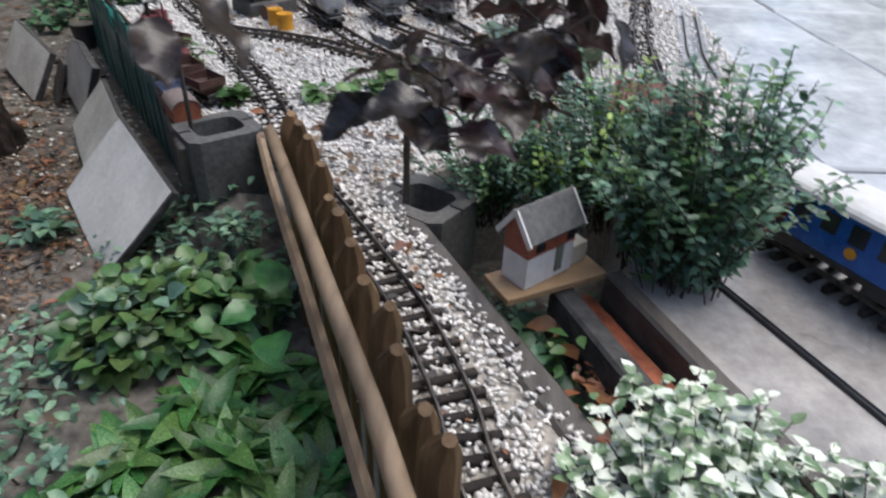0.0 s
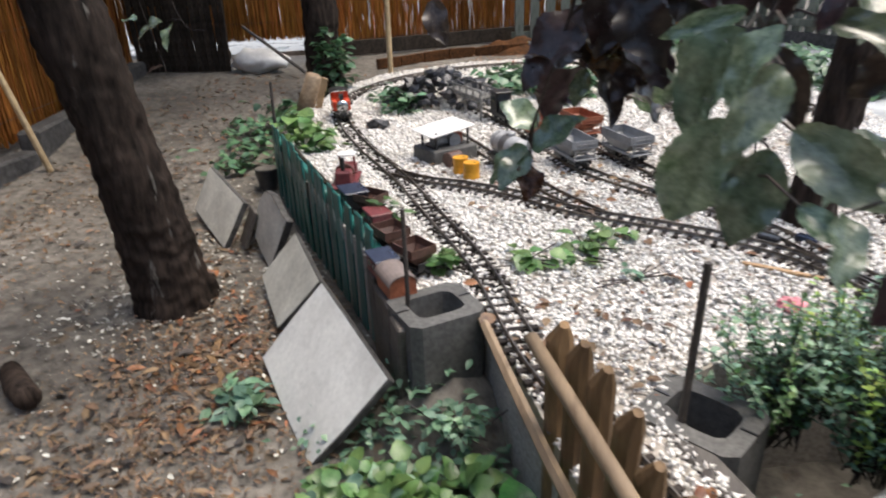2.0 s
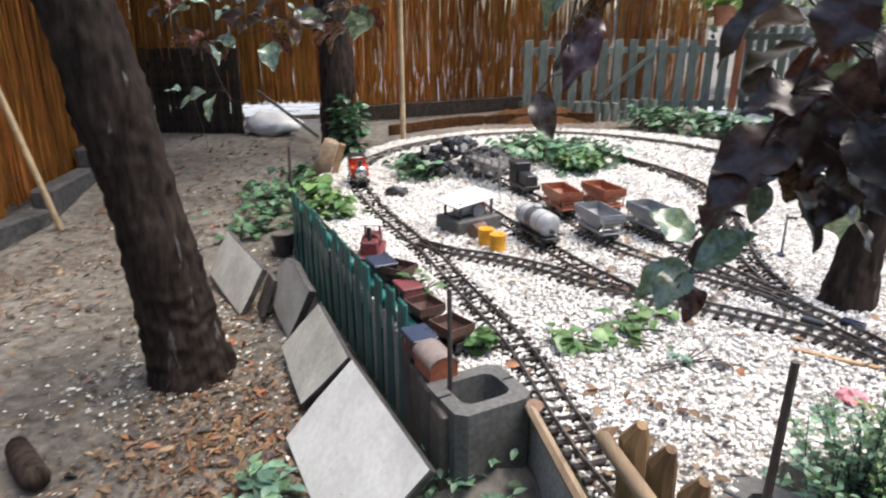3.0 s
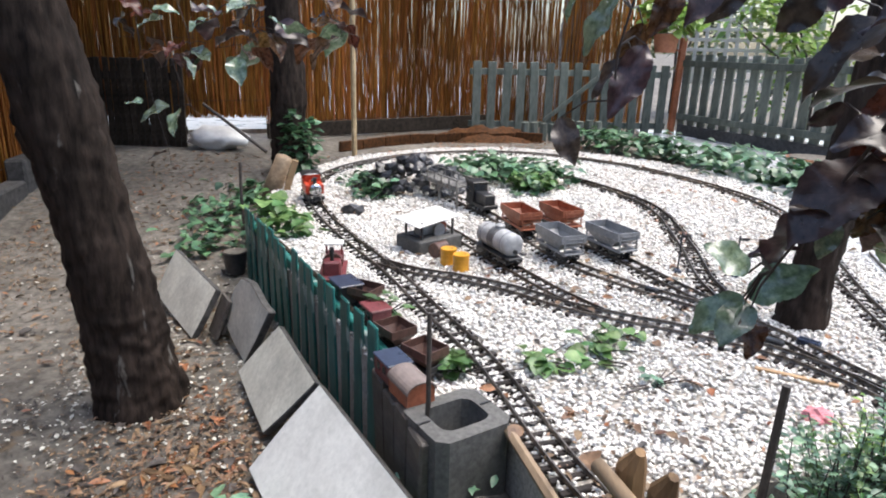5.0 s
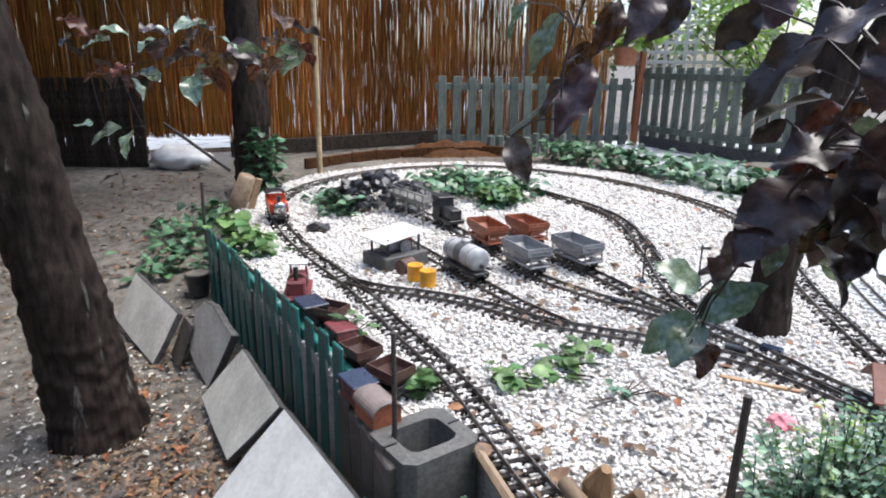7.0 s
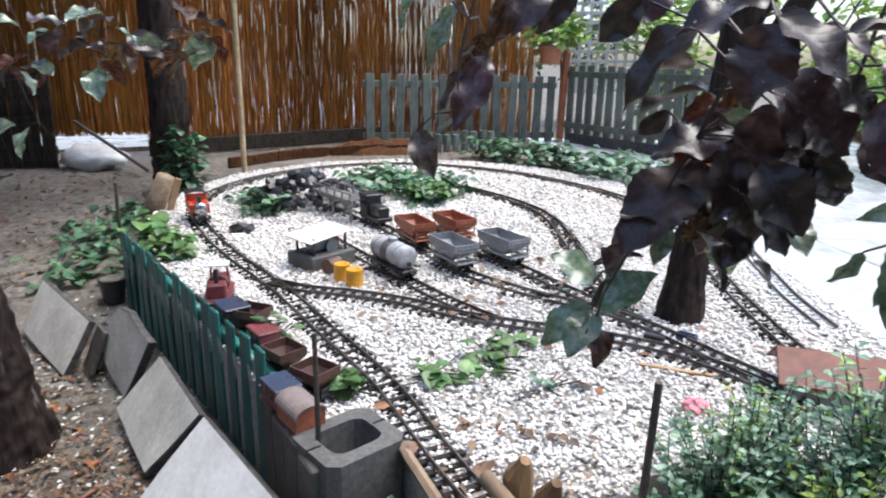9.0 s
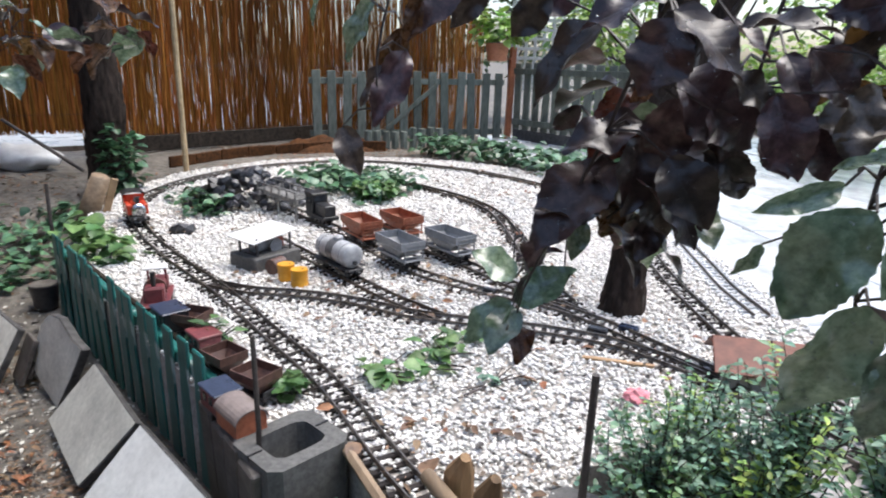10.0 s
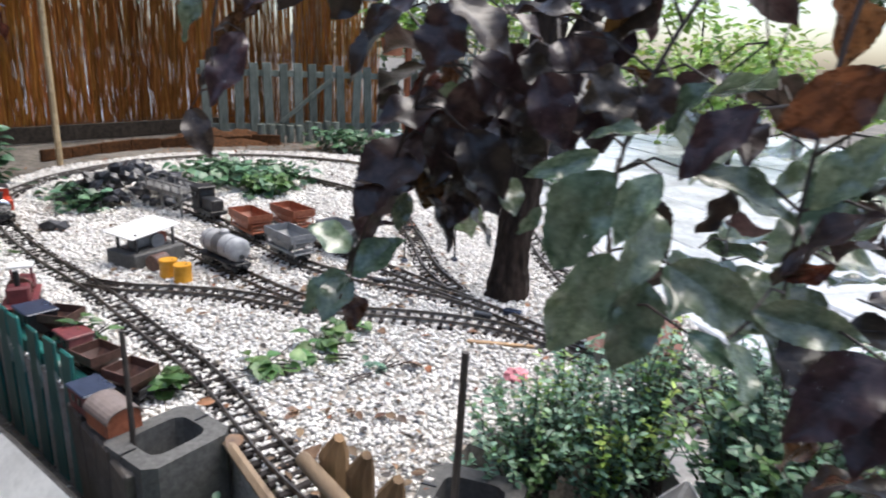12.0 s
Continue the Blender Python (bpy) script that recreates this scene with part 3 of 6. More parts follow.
def green_fence():
    a, b = (-0.640, 1.855), (-1.400, 2.835)
    board_fence("garden_fence", a, b, -0.245, 0.078, 15, 0.049, GREEN_PAINT, "dark green painted low picket fence, paint worn pale", rails=(0.2, 0.8), pointed=False, back=-1, thick=0.008)
    # Near-black planks stand behind the pickets so the gaps come out dark.
    root = thing("retaining_board", "dark timber boards holding the bed and backing the fence gaps", "retaining board")
    for i in range(4):
        m = pose(-1.02, 2.345, -0.207 + i * 0.067, 0, 0, math.degrees(math.atan2(0.98, -0.76)))
        part("plank", B((0, -0.040, 0), (1.22, 0.014, 0.065), 0.003, m), DARK_WOOD, root)
    root = thing("retaining_board", "upright weathered boards at the corner of the bed", "retaining board")
    for i in range(4):
        t = (i + 0.5) / 4
        x, y = -0.638 + t * 0.150, 1.815 - t * 0.245
        part("board", B((0, 0, -0.125), (0.066, 0.02, 0.28 - 0.02 * (i % 2)), 0.004, pose(x, y, 0.0, R.gauss(0, 1.5), 0, -58)), BEAM, root)


green_fence()


def paling_fence():
    """Low fence of pointed half-round pickets with a log rail, holding the causeway."""
    root = thing("paling_fence", "rustic fence of pointed brown half-round pickets with log rails", "fence")
    a, b = Vector((-0.212, 1.345)), Vector((0.31, 0.235))
    d = (b - a).normalized()
    side = Vector((-d.y, d.x))
    count = 21
    for i in range(count):
        p = a.lerp(b, i / (count - 1)) + side * 0.028
        top = 0.195 + R.uniform(-0.02, 0.012) - 0.045 * smooth_step(i / 6) * 0.6
        lean = R.gauss(0, 0.006)
        bm = bmesh.new()
        r = R.uniform(0.018, 0.0215)
        tube(bm, [(p.x, p.y, -0.26), (p.x, p.y, 0.0), (p.x + lean, p.y, top - 0.03), (p.x + lean + 0.006, p.y - 0.012, top)], [r, r, r * 0.95, r * 0.35], 8)
        part("picket", bm, WOOD_OLD, root)
    e0, e1 = Vector((-0.232, 1.368)), Vector((0.30, 0.23))
    pts = [(*(e0.lerp(e1, t) + side * R.uniform(-0.003, 0.003)), 0.14 - 0.012 * t + R.uniform(-0.004, 0.004)) for t in [k / 8 for k in range(9)]]
    part("log_rail", T(pts, [0.0105, 0.0105, 0.010, 0.0108, 0.0102, 0.0108, 0.0104, 0.0106, 0.0104], 10), LOG, root, "thin barked log rail", True)
    f0, f1 = Vector((-0.352, 1.645)), Vector((0.25, 0.305))
    pts = [(*(f0.lerp(f1, t) + side * R.uniform(-0.002, 0.002)), 0.0 + R.uniform(-0.003, 0.003)) for t in [k / 8 for k in range(9)]]
    part("log_rail", T(pts, [0.010, 0.0102, 0.0102, 0.0098, 0.010, 0.0102, 0.010, 0.010, 0.010], 6), LOG, root, "thin split log rail")


paling_fence()


def beam(name, a, b, z, w, h, material, label):
    a, b = Vector(a), Vector(b)
    d = b - a
    m = pose((a.x + b.x) / 2, (a.y + b.y) / 2, z, 0, 0, math.degrees(math.atan2(d.y, d.x)) - 90)
    solid(name, B((0, 0, 0), (w, d.length, h), 0.005, m), material, label, "beam")


beam("timber_beam", (-0.045, 1.44), (0.62, 0.25), -0.055, 0.045, 0.11, BEAM, "dark wet timber beam edging the causeway")
beam("timber_beam", (0.25, 1.20), (0.60, 0.40), -0.052, 0.034, 0.10, CURB, "grey weathered timber beam over a planting trench")
beam("timber_beam", (0.33, 1.22), (0.66, 0.48), -0.03, 0.03, 0.09, BEAM, "dark timber beam against the concrete deck")
beam("red_plank", (0.285, 1.21), (0.50, 0.76), -0.035, 0.038, 0.014, PLANK_RED, "wet rust-red plank with flaking paint")
beam("deck_joint", (0.42, 1.40), (0.86, 0.48), -0.0105, 0.012, 0.004, BLACK, "black open joint between deck slabs")


# ---- concrete blocks, slabs, stakes ----
def hollow_block(m, label):
    root = thing("concrete_block", label, "concrete block", m)
    bm = bmesh.new()
    L, W, H = 0.160, 0.142, 0.150
    n, rings = 24, []
    for (l, w, p), z in (((L, W, 12), -H), ((L, W, 12), 0), ((L - 0.058, W - 0.058, 5), 0), ((L - 0.066, W - 0.066, 5), -H)):
        ring = []
        for k in range(n):
            t = 2 * math.pi * (k + 0.5) / n
            c, s = math.cos(t), math.sin(t)
            q = (abs(c) ** p + abs(s) ** p) ** (-1 / p)
            ring.append(bm.verts.new((c * q * l / 2, s * q * w / 2, z)))
        rings.append(ring)
    for a, b in zip(rings, rings[1:] + rings[:1]):
        for k in range(n):
            bm.faces.new((a[k], a[(k + 1) % n], b[(k + 1) % n], b[k]))
    bmesh.ops.recalc_face_normals(bm, faces=bm.faces)
    body = part("body", bm, CONCRETE, root)
    # Black strips give the end grooves their shade; nothing is cut into the block.
    for s in (-1, 1):
        part("notch", B((s * (L / 2 - 0.012), 0.004, -0.004), (0.026, 0.004, 0.012)), BLACK, body, "black strip for the shade in the end groove")
    part("soil_fill", B((0, 0, -0.12), (L - 0.072, W - 0.072, 0.02), 0.004), DIRT, root, "damp soil inside")
    return root


hollow_block(pose(-0.446, 1.654, 0.02, 0, 0, 41), "dark grey hollow concrete block with a stake in it")
hollow_block(pose(0.022, 1.432, 0.002, 0, 0, -32), "dark grey hollow concrete block sunk beside the gravel")


def slab(corner, along, down, thick, label, rounded=False, stone=None):
    """A leaning slab from its top far corner, its long edge and the edge that runs down to the soil."""
    c, u, v = Vector(corner), Vector(along), Vector(down)
    n = u.cross(v).normalized()
    if n.z < 0:
        n = -n
    bm = bmesh.new()
    outline = [(0, 0), (1, 0), (1, 0.55), (0.98, 1), (0.5, 1.01), (0.02, 0.99), (0, 0.5)]
    if rounded:
        outline = [(0.02, 0.35), (0.12, 0.1), (0.35, 0), (0.75, 0.03), (1, 0.0), (1.0, 0.5), (0.97, 1), (0.45, 1.0), (0.08, 0.95)]
    hi = [bm.verts.new(c + u * a + v * b) for a, b in outline]
    lo = [bm.verts.new(p.co - n * thick) for p in hi]
    k = len(hi)
    bm.faces.new(hi)
    bm.faces.new(lo[::-1])
    for i in range(k):
        bm.faces.new((hi[i], lo[i], lo[(i + 1) % k], hi[(i + 1) % k]))
    bmesh.ops.recalc_face_normals(bm, faces=bm.faces)
    bmesh.ops.bevel(bm, geom=list(bm.edges), offset=0.003, segments=1, affect="EDGES")
    # Broad faces keep the slab stone, rim faces take the darker kerb concrete.
    for face in bm.faces:
        face.material_index = 0 if abs(face.normal.dot(n)) > 0.9 else 1
    ob = solid("paving_slab", bm, stone or SLAB, label, "paving slab", group="slabs leaning on the fence")
    ob.data.materials.append(CURB)


slab((-0.765, 1.825, -0.045), (0.262, -0.305, -0.025), (-0.145, -0.080, -0.175), 0.018, "pale grey paving slab leaning on the green fence", stone=SLAB_PALE)
slab((-0.987, 2.144, -0.067), (0.203, -0.291, 0.007), (-0.131, -0.003, -0.150), 0.018, "grey paving slab leaning on the green fence")
slab((-1.200, 2.380, 0.0), (0.165, -0.190, -0.055), (-0.10, 0.035, -0.19), 0.024, "round-cornered grey slab leaning on the green fence", True)
slab((-1.593, 2.681, -0.058), (0.297, -0.285, -0.026), (-0.060, -0.066, -0.150), 0.020, "buff paving slab propped on broken slates")
for k in range(4):
    solid("broken_slate", B((0, 0, 0), (0.012, 0.085 - 0.012 * k, 0.13 - 0.015 * k), 0.002, pose(-1.285 + 0.016 * k, 2.385 + 0.02 * k, -0.17, 4 * k, 24 + 6 * k, 40)), BEAM, "broken dark slate propping up a slab", "slate")


def stake(name, foot, top, r, material, label):
    f, t = Vector(foot), Vector(top)
    mid = f.lerp(t, 0.5) + Vector((R.gauss(0, 0.004), R.gauss(0, 0.004), 0))
    solid(name, T([f, mid, t], [r, r * 0.95, r * 0.85], 8), material, label, "stake")


stake("garden_stake", (-0.012, 1.412, -0.15), (-0.006, 1.405, 0.262), 0.0065, STICK, "dark wooden stake standing in a concrete block")
stake("garden_stake", (-0.505, 1.645, -0.12), (-0.498, 1.645, 0.218), 0.005, STICK, "thin dark stake standing in a concrete block")
stake("garden_stake", (-1.60, 3.25, -0.15), (-1.60, 3.25, 0.16), 0.008, STICK, "thin dark stake among ivy")
stake("bamboo_pole", (-1.45, 4.52, -0.05), (-1.44, 4.52, 2.0), 0.017, BAMBOO, "tall pale bamboo pole in front of the reed screen")
stake("bamboo_pole", (-2.60, 2.93, -0.2), (-2.80, 2.82, 0.9), 0.014, BAMBOO, "pale bamboo cane leaning on the reed screen")


# ---- trees ----
def tree(foot, bend, radii, material, label, crown_at, crown_r, leaves, leaf_size, limbs=5):
    root = thing("tree", label, "tree", pose(*foot))
    n = len(bend)
    bm = bmesh.new()
    pts, rad = [], []
    for i in range((n - 1) * 48 + 1):
        k, f = min(i // 48, n - 2), i / 48 - min(i // 48, n - 2)
        pts.append(Vector(bend[k]).lerp(Vector(bend[k + 1]), f))
        rad.append(radii[k] + (radii[k + 1] - radii[k]) * f)
    tube(bm, pts, rad, 56)
    for i, v in enumerate(bm.verts):
        g = Vector((v.co.x, v.co.y, v.co.z * 0.35))
        q = noise.noise(g * 9) * 0.12 + noise.noise(g * 30) * 0.10 + noise.noise(Vector((v.co.x, v.co.y, v.co.z * 0.6)) * 62) * 0.11
        axis = pts[min(i // 56, len(pts) - 1)]
        v.co += (v.co - axis) * q
        if v.co.z < 0.12:
            v.co += (v.co - axis) * (0.12 - max(0, v.co.z)) * 1.6 * (0.6 + 0.6 * noise.noise(Vector((v.co.x * 12, v.co.y * 12, 0))))
    part("trunk", bm, material, root, smooth=True)
    top = Vector(bend[-1])
    for k in range(limbs):
        a = 2 * math.pi * k / limbs + R.uniform(-0.4, 0.4)
        end = Vector(crown_at) + Vector((math.cos(a) * crown_r[0], math.sin(a) * crown_r[1], R.uniform(-0.3, 0.5))) * 0.8
        start = Vector(bend[-2]).lerp(top, R.uniform(0.3, 0.95))
        m1 = start.lerp(end, 0.5) + Vector((0, 0, 0.15))
        part("limb", T([start, m1, end], [radii[-1] * 0.5, radii[-1] * 0.32, 0.01], 7), material, root, smooth=True)
    spots = []
    clumps = [spot_in(crown_at, crown_r, 1)[0] for _ in range(26)]
    for i in range(leaves):
        c = R.choice(clumps)
        spots.append(spot_in(c, (0.3, 0.3, 0.2), leaf_size))
    # The crown hangs out of view and dims what lies below.
    foliage("crown", OVAL, spots, CANOPY, root)
    return root


tree((-1.31, 2.0, -0.27), [(0, 0, 0), (-0.02, -0.02, 0.3), (-0.085, -0.07, 0.9), (-0.19, -0.13, 1.6), (-0.24, -0.15, 2.4)], [0.105, 0.092, 0.080, 0.074, 0.065], BARK,
     "dark rough-barked tree trunk leaning over the path", (-0.2, -0.1, 3.1), (1.0, 1.0, 0.6), 900, 0.10)
# Unseen crown, set low, wide and dense to shade the gate corner.
tree((-1.70, 4.08, -0.05), [(0, 0, 0), (0.01, 0, 0.4), (-0.02, 0.02, 1.2), (0.0, 0.02, 2.4)], [0.10, 0.09, 0.08, 0.065], BARK,
     "dark slender tree trunk behind the loop of track", (-0.5, 0.35, 2.5), (1.3, 1.0, 0.35), 2600, 0.12)
tree((0.05, 7.4, -0.05), [(0, 0, 0), (-0.02, 0, 0.8), (0, 0.02, 1.6), (0.02, 0.02, 2.8)], [0.21, 0.19, 0.18, 0.15], BARK_PALE,
     "pale mottled tree trunk behind the reed screen", (0, 0.2, 3.8), (1.2, 1.0, 0.6), 700, 0.12)

tree((0.368, 2.285, -0.03), [(0, 0, 0), (0.012, 0, 0.16), (0.045, 0.0, 0.5), (0.085, 0.02, 0.95), (0.14, 0.03, 1.9)], [0.062, 0.052, 0.049, 0.046, 0.04], BARK,
     "dark smooth tree trunk standing in the marble chips", (0.3, 0.3, 2.5), (0.9, 0.9, 0.5), 120, 0.10, 6)
part("limb", T([(0.045, 0.0, 0.5), (0.11, 0.0, 0.66), (0.20, -0.02, 0.86), (0.34, -0.03, 1.2)], [0.036, 0.034, 0.03, 0.022], 14), BARK, bpy.data.objects["tree.003"], smooth=True)


# ---- railway ----
def track(name, points, label, z=0.0, step=0.031, pale=False):
    """Two rails on sleepers along a smooth line."""
    root = thing(name, label, "railway track")
    for s in (-1, 1):
        bm = bmesh.new()
        line = spline(points, 0.02)
        prof = [(-0.0028, 0.0), (0.0028, 0.0), (0.0012, 0.003), (0.0016, 0.0085), (-0.0016, 0.0085), (-0.0012, 0.003)]
        prev = None
        for p, d in line:
            w = Vector((-d.y, d.x, 0))
            ring = [bm.verts.new((*(p + w * (s * 0.0225 + u)).xy, z + 0.0055 + h)) for u, h in prof]
            if prev:
                for k in range(6):
                    bm.faces.new((prev[k], prev[(k + 1) % 6], ring[(k + 1) % 6], ring[k]))
            prev = ring
        bmesh.ops.recalc_face_normals(bm, faces=bm.faces)
        part("rail", bm, RAIL, root)
    bm = B((0, 0, 0), (0.0125, 0.088, 0.011), 0.0015)
    for s in (-1, 1):
        for q in (-0.006, 0.006):
            box(bm, (0, s * 0.0225 + q, 0.006), (0.006, 0.003, 0.003))
    # Pale sleepers take the patio grey: reflected sky put into their colour.
    me = link_mesh("sleeper", bm, PATIO if pale else SLEEPER)
    for p, d in spline(points, step):
        ob = new("sleeper", me)
        ob.parent = root
        ob.matrix_basis = pose(p.x, p.y, z - 0.001 + R.uniform(-0.0008, 0.0008), 0, 0, math.degrees(math.atan2(d.y, d.x)) + R.gauss(0, 1.2))
    return root


MAIN = [(0.40, 0.30), (0.27, 0.56), (0.145, 0.815), (0.105, 0.94), (0.03, 1.105), (-0.11, 1.33), (-0.245, 1.54), (-0.40, 1.87), (-0.56, 2.13), (-0.72, 2.39), (-0.86, 2.59), (-0.99, 2.77),
        (-1.17, 3.06), (-1.36, 3.45), (-1.415, 3.80), (-1.34, 4.20), (-1.10, 4.60), (-0.76, 4.83), (-0.40, 4.88), (-0.04, 4.75), (0.28, 4.52)]
MAIN_EAST = [(0.28, 4.52), (0.52, 4.17), (0.69, 3.79), (0.74, 3.38), (0.68, 2.92), (0.615, 2.55), (0.58, 2.2), (0.575, 1.95), (0.61, 1.72), (0.68, 1.52), (0.79, 1.28), (0.95, 0.95)]
LINE_A = [(-0.80, 2.50), (-0.67, 2.435), (-0.54, 2.405), (-0.37, 2.34), (-0.22, 2.245), (-0.08, 2.19), (0.05, 2.15), (0.17, 2.10), (0.28, 2.03), (0.39, 1.90), (0.47, 1.74), (0.53, 1.57), (0.62, 1.37), (0.73, 1.17), (0.9, 0.85)]
LINE_B = [(-0.71, 3.03), (-0.62, 2.89), (-0.468, 2.66), (-0.352, 2.49), (-0.26, 2.36), (-0.14, 2.22)]
LINE_C = [(-0.80, 3.62), (-0.66, 3.43), (-0.52, 3.21), (-0.39, 2.98), (-0.29, 2.78), (-0.20, 2.62), (-0.07, 2.48), (0.07, 2.37), (0.18, 2.29), (0.27, 2.18), (0.35, 2.04), (0.44, 1.88)]
LINE_C2 = [(-0.38, 3.26), (-0.27, 3.09), (-0.11, 2.82), (-0.01, 2.66), (0.09, 2.48), (0.18, 2.33), (0.25, 2.22)]
LINE_D = [(-0.26, 4.22), (-0.08, 4.00), (0.11, 3.70), (0.205, 3.39), (0.215, 2.89), (0.20, 2.54), (0.23, 2.30)]
track("railway_track", MAIN, "model railway main line on dark sleepers in cream chips")
track("railway_track", MAIN_EAST, "model railway main line curving out of the loop")
track("railway_track", LINE_A, "model railway siding leaving the main line", 0.001)
track("railway_track", LINE_B, "short model railway siding under a tank wagon", -0.001)
track("railway_track", LINE_C, "model railway siding under hopper wagons", -0.001)
track("railway_track", LINE_C2, "model railway siding under a second row of hoppers", 0.0005)
# This track mirrors the sky; its sleepers are coloured pale for that.
track("railway_track", [(0.86, 2.95), (0.80, 2.65), (0.755, 2.42), (0.735, 2.2)], "track at the edge of the patio, sky sheen put into its pale sleepers", 0.001, pale=True)
track("railway_track", LINE_D, "model railway branch towards the back of the loop", 0.0015)

RAIL_TOP = 0.014


def on_line(points, near, k=0.87):
    """Pose on the rails at the place of the line nearest to that point, x along the line."""
    p, d = min(spline(points, 0.01), key=lambda q: (q[0].xy - Vector(near)).length)
    return pose(p.x, p.y, RAIL_TOP, 0, 0, math.degrees(math.atan2(d.y, d.x))) @ Matrix.Diagonal((k, k, k, 1))


def wheels(root, xs, r=0.0145, spread=0.0225):
    for x in xs:
        part("axle", cyl(bmesh.new(), (x, -spread, r), (x, spread, r), 0.003, 8), BLACK, root)
        for s in (-1, 1):
            bm = bmesh.new()
            cyl(bm, (x, s * (spread - 0.003), r), (x, s * (spread + 0.003), r), r, 18)
            cyl(bm, (x, s * (spread - 0.0055), r), (x, s * (spread - 0.003), r), r + 0.002, 18)
            part("wheel", bm, BLACK, root)


def bogies(root, xs):
    for x in xs:
        for s in (-1, 1):
            part("bogie_side", B((x, s * 0.034, 0.017), (0.062, 0.006, 0.014), 0.002), BLACK, root)
    wheels(root, [x + q for x in xs for q in (-0.02, 0.02)], 0.0125)


def tub(L, W, H, l2, w2, wall=0.004):
    """An open hopper: wide rim, narrow floor, with wall thickness."""
    bm = bmesh.new()
    rings = []
    for l, w, z in ((l2, w2, 0), (L, W, H * 0.62), (L, W, H), (L - 2 * wall, W - 2 * wall, H), (L - 2 * wall, W - 2 * wall, H * 0.62), (l2 - 2 * wall, w2 - 2 * wall, wall)):
        rings.append([bm.verts.new((sx * l / 2, sy * w / 2, z)) for sx, sy in ((-1, -1), (1, -1), (1, 1), (-1, 1))])
    for a, b in zip(rings, rings[1:]):
        for k in range(4):
            bm.faces.new((a[k], a[(k + 1) % 4], b[(k + 1) % 4], b[k]))
    bm.faces.new(rings[0][::-1])
    bm.faces.new(rings[-1])
    return bm


def hopper(m, material, label):
    root = thing("hopper_wagon", label, "model wagon", m, group="hopper wagons on the sidings")
    L, W = 0.20, 0.098
    bm = tub(L + 0.006, W + 0.008, 0.074, 0.07, 0.06)
    bmesh.ops.translate(bm, vec=(0, 0, 0.032), verts=bm.verts)
    body = part("hopper_body", bm, material, root)
    for s in (-1, 1):
        part("sill", B((0, s * 0.04, 0.034), (L + 0.02, 0.007, 0.010), 0.001), material, root)
        for i in range(5):
            part("rib", B(((i - 2) * 0.042, s * (W / 2 + 0.002), 0.084), (0.005, 0.005, 0.03), 0.001), material, body)
        part("end_platform", B((s * (L / 2 - 0.005), 0, 0.036), (0.04, 0.085, 0.006), 0.001), material, root)
        for z in (0.05, 0.064, 0.078, 0.092):
            part("ladder_rung", B((s * (L / 2 + 0.004), 0, z), (0.004, 0.08, 0.003)), material, body)
        for q in (-1, 1):
            part("end_post", B((s * (L / 2 + 0.004), q * 0.04, 0.066), (0.004, 0.004, 0.062)), material, body)
        part("coupling", B((s * (L / 2 + 0.02), 0, 0.026), (0.03, 0.012, 0.006), 0.001), BLACK, root)
    bogies(root, (-0.062, 0.062))
    return root


hopper(on_line(LINE_C, (-0.235, 2.68), 0.84), STEEL_GREY, "grey model hopper wagon, empty, on a siding")
hopper(on_line(LINE_C, (-0.375, 2.945), 0.84), RUST, "rust-red model hopper wagon, empty, on a siding")
hopper(on_line(LINE_C2, (-0.08, 2.745), 0.84), STEEL_GREY, "grey model hopper wagon beside another grey one")
hopper(on_line(LINE_C2, (-0.235, 3.01), 0.84), RUST, "rust-red model hopper wagon at the end of its siding")


def tank_wagon(m):
    root = thing("tank_wagon", "silver model tank wagon with a grey middle band", "model wagon", m)
    bm = bmesh.new()
    R1 = 0.042
    xs = [(-0.108, 0.012), (-0.106, 0.03), (-0.10, R1 - 0.003), (-0.095, R1), (0.095, R1), (0.10, R1 - 0.003), (0.106, 0.03), (0.108, 0.012)]
    tube(bm, [(x, 0, 0.075) for x, _ in xs], [r for _, r in xs], 28)
    tank = part("tank", bm, SILVER, root, smooth=True)
    part("band", T([(-0.022, 0, 0.075), (0.022, 0, 0.075)], [R1 + 0.0015, R1 + 0.0015], 28), ROOF_GREY, tank, "dark grey band")
    part("dome", T([(0, 0, 0.11), (0, 0, 0.126), (0, 0, 0.131)], [0.018, 0.018, 0.01], 16), SILVER, tank)
    for x in (-0.07, 0.07):
        part("strap", T([(x - 0.003, 0, 0.075), (x + 0.003, 0, 0.075)], [R1 + 0.001, R1 + 0.001], 28), STEEL_GREY, tank)
        part("saddle", B((x, 0, 0.038), (0.02, 0.05, 0.016), 0.002), BLACK, root)
    part("valve", T([(0.108, 0, 0.055), (0.116, 0, 0.055)], [0.008, 0.008], 12), BLACK, tank)
    part("frame", B((0, 0, 0.029), (0.24, 0.06, 0.009), 0.002), BLACK, root)
    for s in (-1, 1):
        part("walkway", B((0, s * 0.043, 0.035), (0.20, 0.014, 0.003)), BLACK, root)
        part("coupling", B((s * 0.13, 0, 0.026), (0.03, 0.012, 0.006), 0.001), BLACK, root)
    bogies(root, (-0.075, 0.075))


tank_wagon(on_line(LINE_B, (-0.436, 2.597)))


